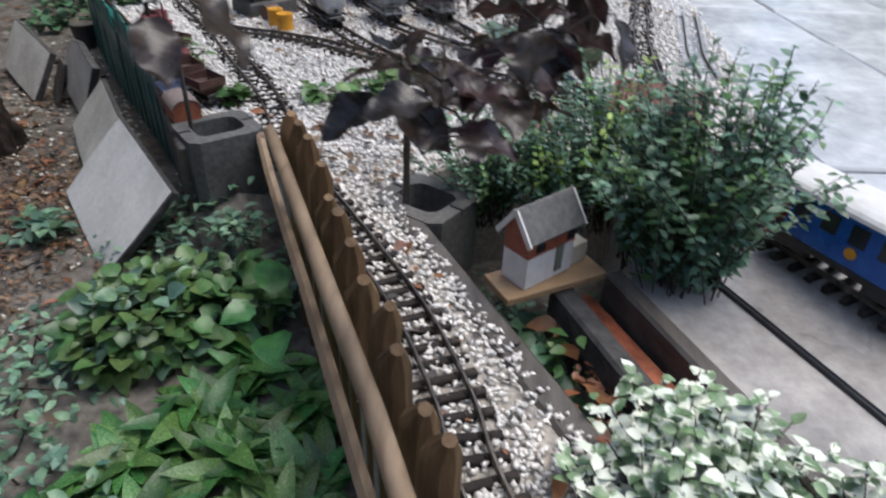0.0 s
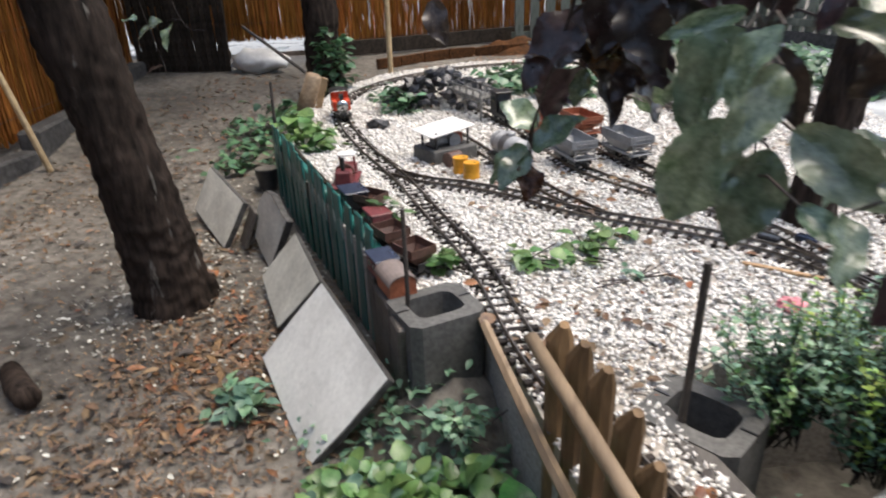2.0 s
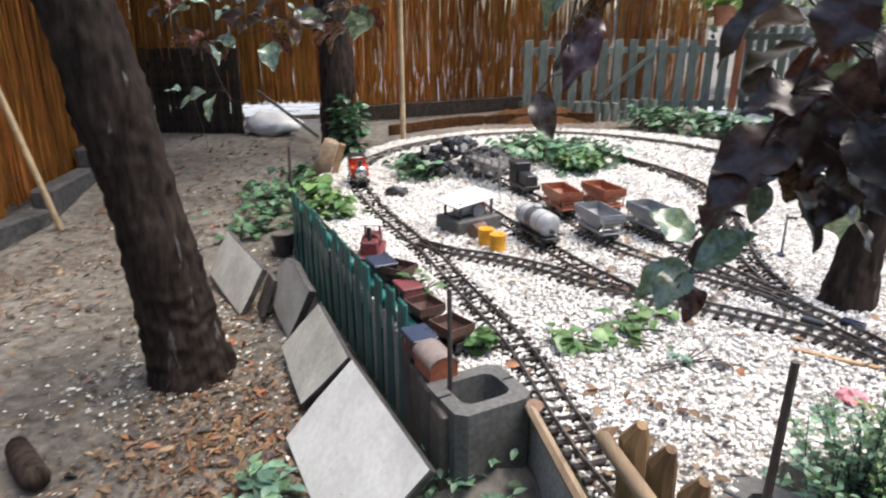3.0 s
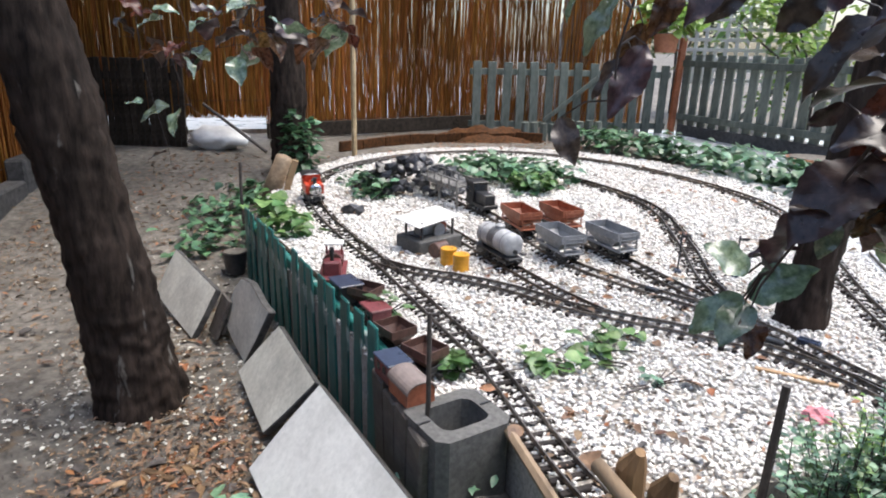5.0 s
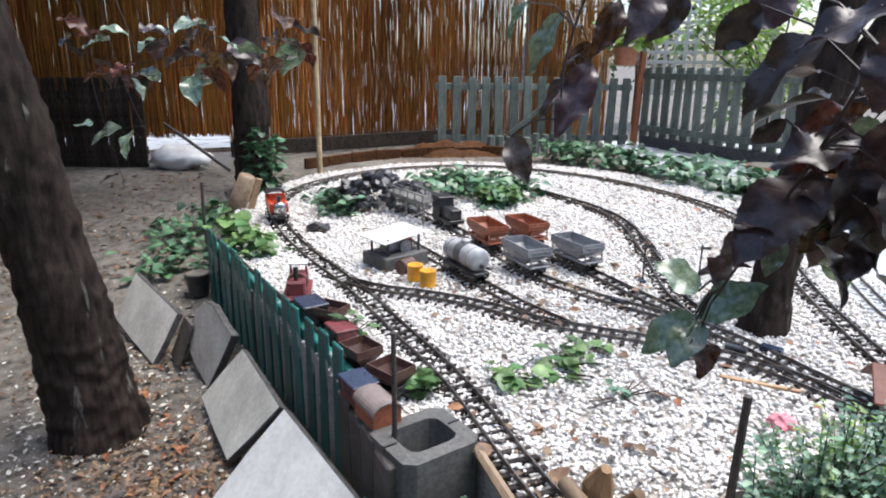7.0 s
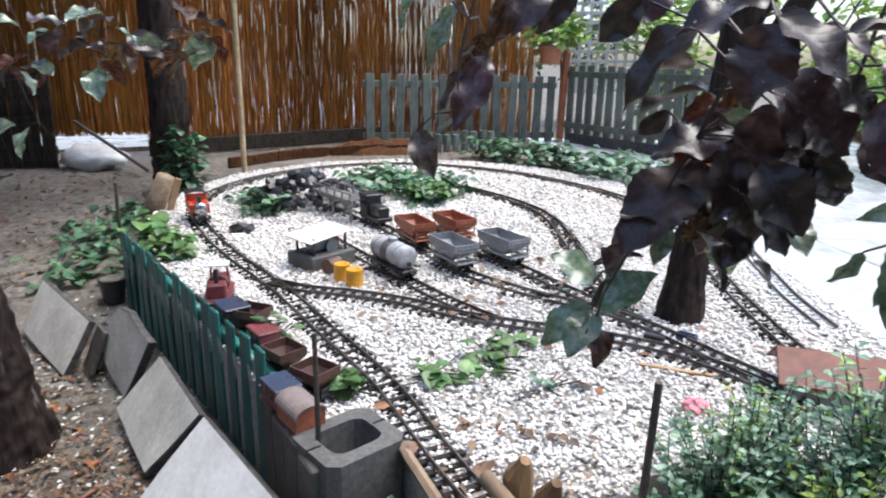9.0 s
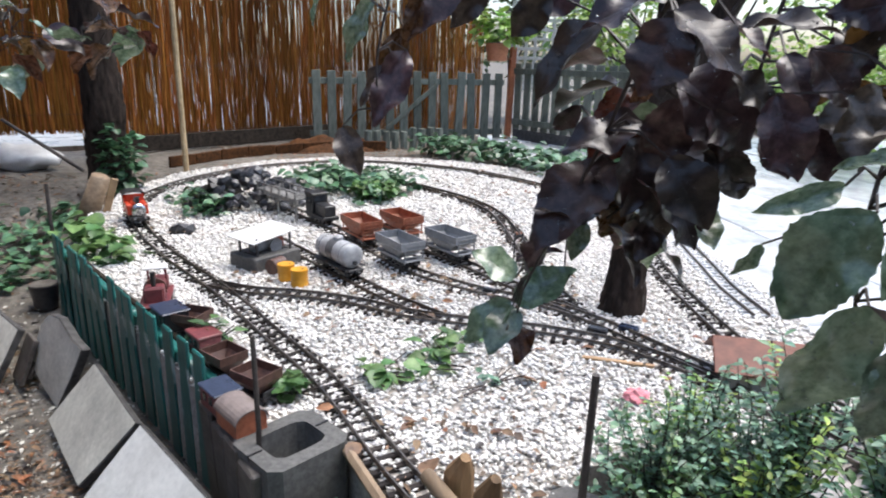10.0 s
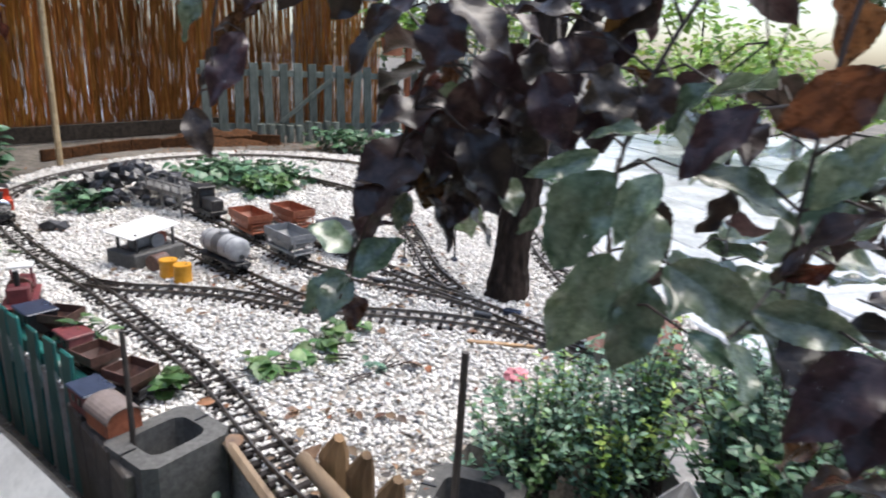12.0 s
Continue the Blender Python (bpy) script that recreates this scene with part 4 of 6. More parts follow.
def steam_engine(m):
    root = thing("model_locomotive", "red and black model tank locomotive with a silver smokebox front", "model locomotive", m)
    part("frame", B((0, 0, 0.026), (0.24, 0.07, 0.014), 0.002), BLACK, root)
    boiler = part("boiler", T([(-0.01, 0, 0.066), (0.105, 0, 0.066)], [0.028, 0.028], 24), RED, root, "red boiler", True)
    smokebox = part("smokebox", T([(0.095, 0, 0.066), (0.118, 0, 0.066), (0.123, 0, 0.066)], [0.030, 0.030, 0.02], 24), CHROME, root, "silver smokebox", True)
    for s in (-1, 1):
        part("side_tank", B((0.03, s * 0.034, 0.062), (0.10, 0.02, 0.046), 0.003), RED, root, "red side tank")
        part("buffer_lamp", T([(0.122, s * 0.022, 0.034), (0.132, s * 0.022, 0.034)], [0.006, 0.006], 12), CHROME, root)
        part("cab_side", B((-0.065, s * 0.042, 0.075), (0.075, 0.004, 0.075), 0.001), RED, root, "red cab side")
    part("cab_front", B((-0.028, 0, 0.085), (0.004, 0.084, 0.06), 0.001), RED, root)
    bm = arch(0.10, 0.05, 0.112, 0.016)
    bmesh.ops.translate(bm, vec=(-0.066, 0, 0), verts=bm.verts)
    part("cab_roof", bm, BLACK, root)
    part("chimney", T([(0.085, 0, 0.09), (0.085, 0, 0.115), (0.085, 0, 0.122)], [0.009, 0.010, 0.015], 14), BLACK, smokebox)
    part("dome", T([(0.04, 0, 0.09), (0.04, 0, 0.102), (0.04, 0, 0.108)], [0.013, 0.012, 0.005], 14), CHROME, boiler)
    part("bunker", B((-0.105, 0, 0.058), (0.025, 0.08, 0.05), 0.002), BLACK, root)
    part("buffer_beam", B((0.121, 0, 0.028), (0.006, 0.082, 0.018), 0.001), BLACK, root)
    wheels(root, (-0.06, 0.0, 0.06), 0.0165)


def reversed_on(line, near):
    return on_line(line, near) @ pose(0, 0, 0, 0, 0, 180)


steam_engine(reversed_on(MAIN, (-1.28, 3.27)))


def dark_engine(m):
    root = thing("model_locomotive", "small blackish brown model diesel locomotive", "model locomotive", m)
    part("frame", B((0, 0, 0.028), (0.20, 0.08, 0.018), 0.002), BLACK, root)
    part("bonnet", B((0.04, 0, 0.062), (0.11, 0.055, 0.05), 0.004), BLACK, root)
    cab = part("cab", B((-0.05, 0, 0.08), (0.075, 0.08, 0.088), 0.003), BLACK, root)
    part("cab_roof", B((-0.05, 0, 0.127), (0.09, 0.09, 0.008), 0.003), BLACK, root)
    for s in (-1, 1):
        part("window", B((-0.05, s * 0.041, 0.095), (0.045, 0.002, 0.03)), STEAM_GLASS, cab)
    part("front_window", B((-0.0115, 0, 0.105), (0.002, 0.05, 0.022)), STEAM_GLASS, cab)
    wheels(root, (-0.05, 0.05), 0.016)


dark_engine(on_line(LINE_C, (-0.545, 3.255)))


def trestle(m):
    root = thing("trestle_bridge", "grey weathered wooden loading trestle beside the rock heap", "model bridge", m)
    for s in (-1, 1):
        part("girder", B((0, s * 0.04, 0.085), (0.34, 0.008, 0.014), 0.001), GREY_WOOD, root)
        part("handrail", B((0, s * 0.045, 0.125), (0.34, 0.005, 0.005)), GREY_WOOD, root)
        for i in range(6):
            part("post", B((-0.16 + i * 0.064, s * 0.045, 0.106), (0.005, 0.005, 0.036)), GREY_WOOD, root)
    for i in range(17):
        part("plank", B((-0.16 + i * 0.02, 0, 0.095), (0.014, 0.09, 0.005)), GREY_WOOD, root)
    for x in (-0.15, 0.0, 0.15):
        for s in (-1, 1):
            part("brace", B((0, 0, 0), (0.10, 0.005, 0.006), 0.0, pose(x, s * 0.04, 0.06, 0, 28 * s, 0)), GREY_WOOD, root)
            part("leg", B((x, s * 0.035, 0.035), (0.01, 0.01, 0.095), 0.001), GREY_WOOD, root)


trestle(pose(-0.715, 3.42, 0.0, 0, 0, -52))


def heap(c, r, n, size, label):
    root = thing("rock_heap", label, "rock heap", kind="")
    for i in range(n):
        a, q = R.uniform(0, 6.28), R.random() ** 0.6
        x, y = c[0] + math.cos(a) * q * r[0], c[1] + math.sin(a) * q * r[1]
        z = r[2] * (1 - q) + R.uniform(-0.005, 0.02)
        bm = bmesh.new()
        bmesh.ops.create_icosphere(bm, subdivisions=1, radius=1)
        k = size * R.uniform(0.6, 1.5)
        for v in bm.verts:
            v.co = Vector((v.co.x * k * R.uniform(0.75, 1.2), v.co.y * k * 0.8 * R.uniform(0.75, 1.2), v.co.z * k * 0.55 * R.uniform(0.7, 1.25)))
        bmesh.ops.transform(bm, matrix=pose(x, y, z, R.uniform(-30, 30), R.uniform(-30, 30), R.uniform(0, 360)), verts=bm.verts)
        part("rock", bm, ROCK, root)


heap((-0.90, 3.66), (0.30, 0.24, 0.15), 150, 0.034, "heap of wet dark slate rocks inside the loop")
heap((-1.07, 3.13), (0.03, 0.03, 0.02), 3, 0.035, "dark broken stone lying on the chips")


def pavilion():
    m = pose(-0.676, 2.722, 0, 0, 0, 47)
    root = thing("pump_house", "model pump house: white sheet roof on posts over a concrete plinth", "model building", m)
    part("plinth", B((0, 0, 0.020), (0.182, 0.136, 0.052), 0.004), CONCRETE, root, "grey concrete plinth")
    for x in (-0.065, 0.065):
        for y in (-0.045, 0.045):
            part("post", B((x, y, 0.073), (0.006, 0.006, 0.06)), CURB, root)
    part("roof", B((0, 0, 0), (0.192, 0.122, 0.004), 0.001, pose(-0.004, 0.004, 0.106, 5, -4, 6)), WHITE, root, "white sheet roof")
    part("machine", T([(-0.05, 0.0, 0.064), (0.03, 0.0, 0.064)], [0.02, 0.02], 18), STEEL_GREY, root, "grey engine drum")
    for y in (-0.03, 0.0):
        part("flywheel", T([(0.02, y - 0.003, 0.063), (0.02, y + 0.003, 0.063)], [0.024, 0.024], 22), STEEL_GREY, root, "grey flywheel")
    part("bed_plate", B((0, 0, 0.043), (0.13, 0.06, 0.012), 0.001), BLACK, root)
    part("engine_block", B((0.052, 0.012, 0.062), (0.035, 0.04, 0.034), 0.002), BRICKRED, root, "dull red engine block")


pavilion()


def drum(m, material, label):
    root = thing("oil_drum", label, "oil drum", m, group="drums by the pump house")
    bm = bmesh.new()
    prof = [(0, 0.0225), (0.003, 0.024), (0.02, 0.023), (0.0215, 0.0236), (0.023, 0.023), (0.039, 0.023), (0.0405, 0.0236), (0.042, 0.023), (0.058, 0.024), (0.061, 0.0235), (0.0605, 0.021), (0.058, 0.0205)]
    tube(bm, [(0, 0, z * 0.86) for z, _ in prof], [r * 1.08 for _, r in prof], 22)
    part("shell", bm, material, root)
    part("bung", T([(0.011, 0, 0.049), (0.011, 0, 0.053)], [0.004, 0.004], 10), BLACK, root)


drum(pose(-0.585, 2.552, 0.0), DRUM, "orange-yellow model oil drum standing on chips")
drum(pose(-0.539, 2.500, 0.0), DRUM, "orange-yellow model oil drum standing on chips")
drum(pose(-0.640, 2.600, 0.024, 0, 90, 55), BROWN_IRON, "brown model oil drum lying on its side")


# ---- cars parked along the fence ----
ALONG = math.degrees(math.atan2(0.97, -0.76))


def small(x, y, turn, k=0.74):
    """A pose on the chips for the smaller cars, scaled."""
    return pose(x, y, -0.004, 0, 0, turn) @ Matrix.Diagonal((k, k, k, 1))


def tipper(m, label):
    root = thing("tipper_wagon", label, "model wagon", m, group="brown tipper wagons by the fence")
    bm = tub(0.10, 0.088, 0.062, 0.05, 0.02, 0.003)
    bmesh.ops.translate(bm, vec=(0, 0, 0.034), verts=bm.verts)
    part("tub", bm, BROWN_IRON, root)
    part("frame", B((0, 0, 0.028), (0.10, 0.045, 0.009), 0.001), BLACK, root)
    for s in (-1, 1):
        part("cradle", B((s * 0.045, 0, 0.04), (0.005, 0.04, 0.018), 0.001), BLACK, root)
        part("coupling", B((s * 0.058, 0, 0.026), (0.016, 0.01, 0.006)), BLACK, root)
    wheels(root, (-0.027, 0.027), 0.0125)


tipper(small(-0.618, 1.915, ALONG + 8, 0.76), "brown model tipper wagon by the green fence")
tipper(small(-0.535, 1.825, ALONG + 14, 0.76), "brown model tipper wagon by the concrete block")
tipper(small(-0.745, 2.13, ALONG + 30, 0.78), "brown model tipper wagon by a fern")


def van():
    root = thing("covered_van", "model van with a rounded roof and an orange-brown end", "model wagon", small(-0.540, 1.705, ALONG, 0.64))
    part("frame", B((0, 0, 0.026), (0.13, 0.07, 0.012), 0.001), BLACK, root)
    bm = bmesh.new()
    arc = [(-0.045, 0.0)] + [(-0.045 * math.cos(a), 0.045 + 0.028 * math.sin(a)) for a in [math.pi * k / 10 for k in range(11)]] + [(0.045, 0.0)]
    lo = [bm.verts.new((-0.062, y, 0.032 + z)) for y, z in arc]
    hi = [bm.verts.new((0.062, y, 0.032 + z)) for y, z in arc]
    for i in range(len(arc)):
        j = (i + 1) % len(arc)
        bm.faces.new((lo[i], lo[j], hi[j], hi[i]))
    bm.faces.new(lo[::-1])
    bm.faces.new(hi)
    bmesh.ops.recalc_face_normals(bm, faces=bm.faces)
    part("body", bm, RUST, root)
    part("roof", arch(0.136, 0.05, 0.078, 0.033), VAN_ROOF, root, "faded brown-grey curved roof")
    wheels(root, (-0.035, 0.035), 0.0135)


van()


def tender(m, material, label, roof):
    root = thing("box_wagon", label, "model wagon", m)
    part("frame", B((0, 0, 0.026), (0.11, 0.065, 0.012), 0.001), BLACK, root)
    part("body", B((0, 0, 0.062), (0.105, 0.078, 0.06), 0.003), material, root)
    part("roof", B((0, 0, 0.096), (0.115, 0.088, 0.007), 0.003), roof, root)
    for s in (-1, 1):
        part("window", B((0.02 * s, 0.0395, 0.07), (0.022, 0.002, 0.024)), STEAM_GLASS, root)
    part("end_rail", B((0.062, 0, 0.07), (0.003, 0.07, 0.05)), BLACK, root)
    wheels(root, (-0.03, 0.03), 0.0135)


tender(small(-0.592, 1.775, ALONG, 0.66), MAROON, "model box wagon with a navy roof", NAVY)
tender(small(-0.800, 2.150, ALONG, 0.78), BLACK, "black model tender standing by the fence", NAVY)
tender(small(-0.690, 2.03, ALONG, 0.66), MAROON, "dark maroon model wagon by the fence", MAROON)


def old_engine():
    root = thing("model_tractor", "faded maroon model engine with a white canopy top", "model locomotive", pose(-0.895, 2.345, 0.0, 0, 0, ALONG - 25))
    part("frame", B((0, 0, 0.024), (0.16, 0.06, 0.014), 0.002), MAROON, root)
    part("bonnet", B((-0.035, 0, 0.055), (0.085, 0.05, 0.045), 0.005), MAROON, root)
    part("seat", B((0.05, 0, 0.05), (0.04, 0.05, 0.035), 0.003), MAROON, root)
    for q in (-1, 1):
        part("pillar", B((0.025, q * 0.022, 0.075), (0.005, 0.005, 0.05)), MAROON, root)
    part("canopy", B((0.032, 0, 0.102), (0.045, 0.056, 0.006), 0.002), WHITE, root, "small white canopy")
    part("footplate", B((-0.02, 0, 0.034), (0.17, 0.075, 0.006), 0.002), MAROON, root)
    part("boiler_band", T([(-0.04, 0, 0.062), (-0.03, 0, 0.062)], [0.029, 0.029], 16), BROWN_IRON, root)
    part("chimney", T([(-0.06, 0, 0.075), (-0.06, 0, 0.115)], [0.006, 0.007], 10), BLACK, root)
    wheels(root, (-0.045, 0.045), 0.018, 0.03)


old_engine()


# ---- signal house on its board, blue coach ----
def house():
    m = pose(0.228, 1.20, 0.008, 0, 0, 30)
    tagged(new("house_board", link_mesh("house_board", B((0, 0, 0), (0.175, 0.070, 0.011), 0.001, m), PLY)), "bare plywood board across the timber beams", "board")
    m = m @ pose(-0.012, 0.010, 0.0055, 0, 0, 13) @ Matrix.Diagonal((0.85, 0.85, 1.1, 1))
    root = thing("model_house", "model signal house, off-white below, brick-red above, grey roof", "model building", m)
    lower = part("lower_wall", B((0, 0, 0.024), (0.115, 0.058, 0.048), 0.001), WHITE, root, "off-white lower wall")
    bm = bmesh.new()
    pts = [(-0.029, 0.048), (0.029, 0.048), (0.029, 0.078), (0, 0.108), (-0.029, 0.078)]
    lo = [bm.verts.new((-0.0575, y, z)) for y, z in pts]
    hi = [bm.verts.new((0.0575, y, z)) for y, z in pts]
    for i in range(5):
        j = (i + 1) % 5
        bm.faces.new((lo[i], lo[j], hi[j], hi[i]))
    bm.faces.new(lo[::-1])
    bm.faces.new(hi)
    bmesh.ops.recalc_face_normals(bm, faces=bm.faces)
    upper = part("upper_wall", bm, BRICKRED, root, "brick-red upper wall")
    for s in (-1, 1):
        part("roof", B((0, 0, 0), (0.135, 0.056, 0.005), 0.001, pose(0, s * 0.0195, 0.0935, -s * 46, 0, 0)), ROOF_GREY, root, "grey shingled roof half")
        for e in (-1, 1):
            part("barge_board", B((0, 0, 0), (0.004, 0.056, 0.009), 0.0, pose(e * 0.0665, s * 0.0195, 0.0915, -s * 46, 0, 0)), WHITE, root, "white gable board")
    part("door", B((0.02, -0.030, 0.03), (0.016, 0.003, 0.04), 0.0), SAGE_PAINT, lower)
    for x in (-0.03, 0.045):
        part("window", B((x, -0.0298, 0.063), (0.018, 0.003, 0.018)), STEAM_GLASS, upper)
    part("annexe", B((0.08, -0.01, 0.016), (0.045, 0.03, 0.03), 0.001), CREAM, root)


house()


def coach(m):
    root = thing("blue_coach", "bright blue model coach with a white roof and red ends", "model wagon", m)
    part("frame", B((0, 0, 0.028), (0.26, 0.075, 0.014), 0.002), BLACK, root)
    body = part("body", B((0, 0, 0.075), (0.19, 0.085, 0.08), 0.003), BLUE, root)
    part("roof", arch(0.27, 0.052, 0.114, 0.02), WHITE, root, "white arched roof")
    for s in (-1, 1):
        for i in range(4):
            part("window", B((-0.07 + 0.046 * i, s * 0.043, 0.088), (0.026, 0.002, 0.03)), STEAM_GLASS, body)
        part("crest", T([(0.02, s * 0.043, 0.06), (0.02, s * 0.045, 0.06)], [0.009, 0.009], 14), DRUM, body, "round yellow crest")
        part("end_rail", B((s * 0.122, 0, 0.055), (0.003, 0.075, 0.04)), RED, root, "red end railing")
        for q in (-1, 1):
            part("roof_post", B((s * 0.122, q * 0.036, 0.075), (0.004, 0.004, 0.08)), WHITE, root)
        part("step", B((s * 0.125, 0, 0.02), (0.012, 0.07, 0.006)), RED, root)
    bogies(root, (-0.08, 0.08))


coach(on_line(LINE_A, (0.685, 1.255), 1.0))


# ---- brown roofed shed, small lineside things ----
def shed():
    m = pose(0.52, 1.85, -0.022, 0, 0, -18) @ Matrix.Diagonal((1.25, 1.25, 1.1, 1))
    root = thing("model_shed", "low model shed with a rust-brown pitched roof", "model building", m)
    part("wall", B((0, 0, 0.03), (0.13, 0.07, 0.07), 0.001), CREAM, root)
    for s in (-1, 1):
        part("roof", B((0, 0, 0), (0.17, 0.075, 0.006), 0.001, pose(0, s * 0.03, 0.085, -s * 38, 0, 0)), ROOF_RUST, root, "rust-brown roof half")


shed()
solid("wood_strip", B((0, 0, 0), (0.16, 0.012, 0.006), 0.001, pose(0.245, 1.955, 0.004, 0, 0, -20)), PLY, "orange wooden strip lying by the track", "wood strip")
solid("switch_motor", B((0, 0, 0.008), (0.05, 0.022, 0.018), 0.003, pose(0.335, 2.13, 0, 0, 0, -40)), NAVY, "dark blue switch motor beside the points", "switch motor")
solid("switch_motor", B((0, 0, 0.008), (0.05, 0.022, 0.018), 0.003, pose(0.25, 2.12, 0, 0, 0, -35)), BLACK, "black switch motor beside the points", "switch motor")
solid("switch_motor", B((0, 0, 0.008), (0.04, 0.02, 0.016), 0.003, pose(0.02, 2.42, 0, 0, 0, -40)), BLACK, "black switch motor by the hopper siding", "switch motor")


def signal(m):
    root = thing("signal_post", "thin grey model signal post on the gravel", "signal", m)
    part("mast", T([(0, 0, -0.01), (0, 0, 0.13)], [0.003, 0.0025], 8), CURB, root)
    part("arm", B((0.012, 0, 0.12), (0.03, 0.003, 0.008)), CURB, root)
    part("base", B((0, 0, 0.005), (0.02, 0.02, 0.012), 0.002), NAVY, root)


signal(pose(0.13, 2.62, 0))
signal(pose(0.30, 2.62, 0))


def crumple():
    bm = bmesh.new()
    bmesh.ops.create_icosphere(bm, subdivisions=3, radius=0.024)
    for v in bm.verts:
        v.co *= 1 + 0.5 * noise.noise(v.co * 90)
        v.co.z = max(-0.006, v.co.z * 0.6)
    bmesh.ops.translate(bm, vec=(0.225, 1.79, 0.008), verts=bm.verts)
    solid("pink_flower", bm, PINK, "crumpled pink flower head lying on the chips", "flower")


crumple()


def flower_pot(foot, r, h, material, label, category="flower pot"):
    root = thing("flower_pot", label, category, pose(*foot))
    bm = bmesh.new()
    prof = [(0.0, r * 0.72), (h * 0.84, r * 0.94), (h * 0.84, r * 0.88), (h * 0.04, r * 0.66)]
    tube(bm, [(0, 0, z) for z, _ in prof], [q for _, q in prof], 26)
    part("shell", bm, material, root, smooth=False)
    rim = bmesh.new()
    prof = [(h * 0.82, r * 0.95), (h * 0.82, r * 1.05), (h, r * 1.07), (h, r * 0.95), (h * 0.83, r * 0.9)]
    tube(rim, [(0, 0, z) for z, _ in prof], [q for _, q in prof], 26)
    part("rim", rim, material, root)
    part("potting_soil", T([(0, 0, h * 0.80), (0, 0, h * 0.87)], [r * 0.84, r * 0.86], 20), DIRT, root, "dark damp potting soil")
    return root


# ---- planting ----
def clump(name, label, c, r, n, form, size, material, category="plant", stems=6, up=0.6, extra=None):
    root = thing(name, label, category)
    foliage("foliage", form, [spot_in(c, r, size, up) for _ in range(n)], material, root)
    if extra:
        foliage("new_growth", form, [spot_in(c, (r[0] * 0.9, r[1] * 0.9, r[2] * 1.05), size * 0.9, up) for _ in range(n // 4)], extra, root, "paler new leaves")
    for _ in range(stems):
        tip = spot_in(c, r, 1)[0]
        foot = Vector((c[0] + R.uniform(-0.3, 0.3) * r[0], c[1] + R.uniform(-0.3, 0.3) * r[1], c[2] - r[2]))
        part("stem", T([foot, foot.lerp(tip, 0.5) + Vector((0, 0, 0.01)), tip], [0.002, 0.0016, 0.001], 5), TWIG, root)
    return root


def carpet(name, label, line, width, n, form, size, material, z=None, rise=0.05):
    """Low ground cover along a line."""
    root = thing(name, label, "ground cover")
    pts = spline(line, 0.03)
    spots = []
    for _ in range(n):
        p, d = R.choice(pts)
        q = p + Vector((-d.y, d.x, 0)) * R.gauss(0, width * 0.45)
        h = ground_z(q.x, q.y) if z is None else z
        spots.append(((q.x, q.y, h + R.uniform(0.005, rise)), R.uniform(0, 6.28), R.uniform(-0.5, 0.35), R.uniform(-0.4, 0.4), size * R.uniform(0.6, 1.3)))
    foliage("foliage", form, spots, material, root)
    for _ in range(10):
        p, d = R.choice(pts)
        h = ground_z(p.x, p.y) if z is None else z
        part("runner", T([(p.x, p.y, h), (p.x + R.uniform(-0.08, 0.08), p.y + R.uniform(-0.08, 0.08), h + rise * 0.5)], [0.002, 0.0015], 5), TWIG, root)


carpet("ivy_bed", "dark green ivy spreading inside the loop", [(-0.72, 4.15), (-0.45, 4.02), (-0.2, 3.85)], 0.28, 420, ROUND, 0.055, IVY, 0.0, 0.10)
carpet("ivy_bed", "bright green young leaves at the edge of the ivy", [(-0.42, 3.78), (-0.22, 3.72)], 0.12, 90, ROUND, 0.05, FRESH, 0.0, 0.09)
carpet("ivy_bed", "ivy spreading along the foot of the green fence", [(0.05, 5.5), (0.4, 5.15), (0.7, 4.8), (1.0, 4.3), (1.15, 3.9)], 0.26, 750, ROUND, 0.065, IVY, 0.0, 0.13)
carpet("ivy_bed", "ivy creeping past the rock heap", [(-1.2, 3.75), (-1.08, 3.5), (-1.0, 3.35)], 0.12, 150, ROUND, 0.045, IVY, 0.0, 0.07)
carpet("ivy_bed", "ivy trailing over the path edge beside the loop", [(-1.62, 2.95), (-1.72, 3.2), (-1.8, 3.5), (-1.75, 3.8)], 0.20, 260, ROUND, 0.045, IVY, None, 0.06)
carpet("leafy_plant", "broad green leaves growing behind the green fence", [(-1.16, 2.72), (-1.28, 2.9), (-1.42, 3.1)], 0.10, 80, ROUND, 0.06, FRESH, 0.0, 0.08)
carpet("leafy_plant", "trailing pale green seedling leaves on the chips", [(-0.31, 1.90), (-0.29, 1.94)], 0.05, 14, ROUND, 0.038, FRESH, 0.0, 0.03)
carpet("leafy_plant", "trailing fresh green leaves on the chips", [(-0.235, 1.90), (-0.18, 1.96), (-0.10, 2.10)], 0.05, 34, ROUND, 0.040, FRESH, 0.0, 0.035)
carpet("leafy_plant", "small green weed by the concrete block", [(-0.49, 1.86), (-0.44, 1.83)], 0.05, 30, ROUND, 0.038, FRESH, 0.0, 0.045)
carpet("leafy_plant", "small tuft of green among tipper wagons", [(-0.68, 2.06), (-0.67, 2.04)], 0.03, 30, OVAL, 0.035, FRESH, 0.02, 0.06)
carpet("leafy_plant", "tiny weed on the chips", [(-0.06, 1.87), (-0.05, 1.88)], 0.02, 12, OVAL, 0.025, SHRUB, 0.0, 0.02)
carpet("leafy_plant", "small wet weeds at the foot of the concrete block", [(-0.40, 1.50), (-0.32, 1.48)], 0.06, 70, OVAL, 0.028, SHRUB, -0.15, 0.05)
carpet("ivy_bed", "green herbs in the soil by the leaning slab", [(-0.90, 1.62), (-0.84, 1.55)], 0.06, 70, OVAL, 0.045, SHRUB, None, 0.06)
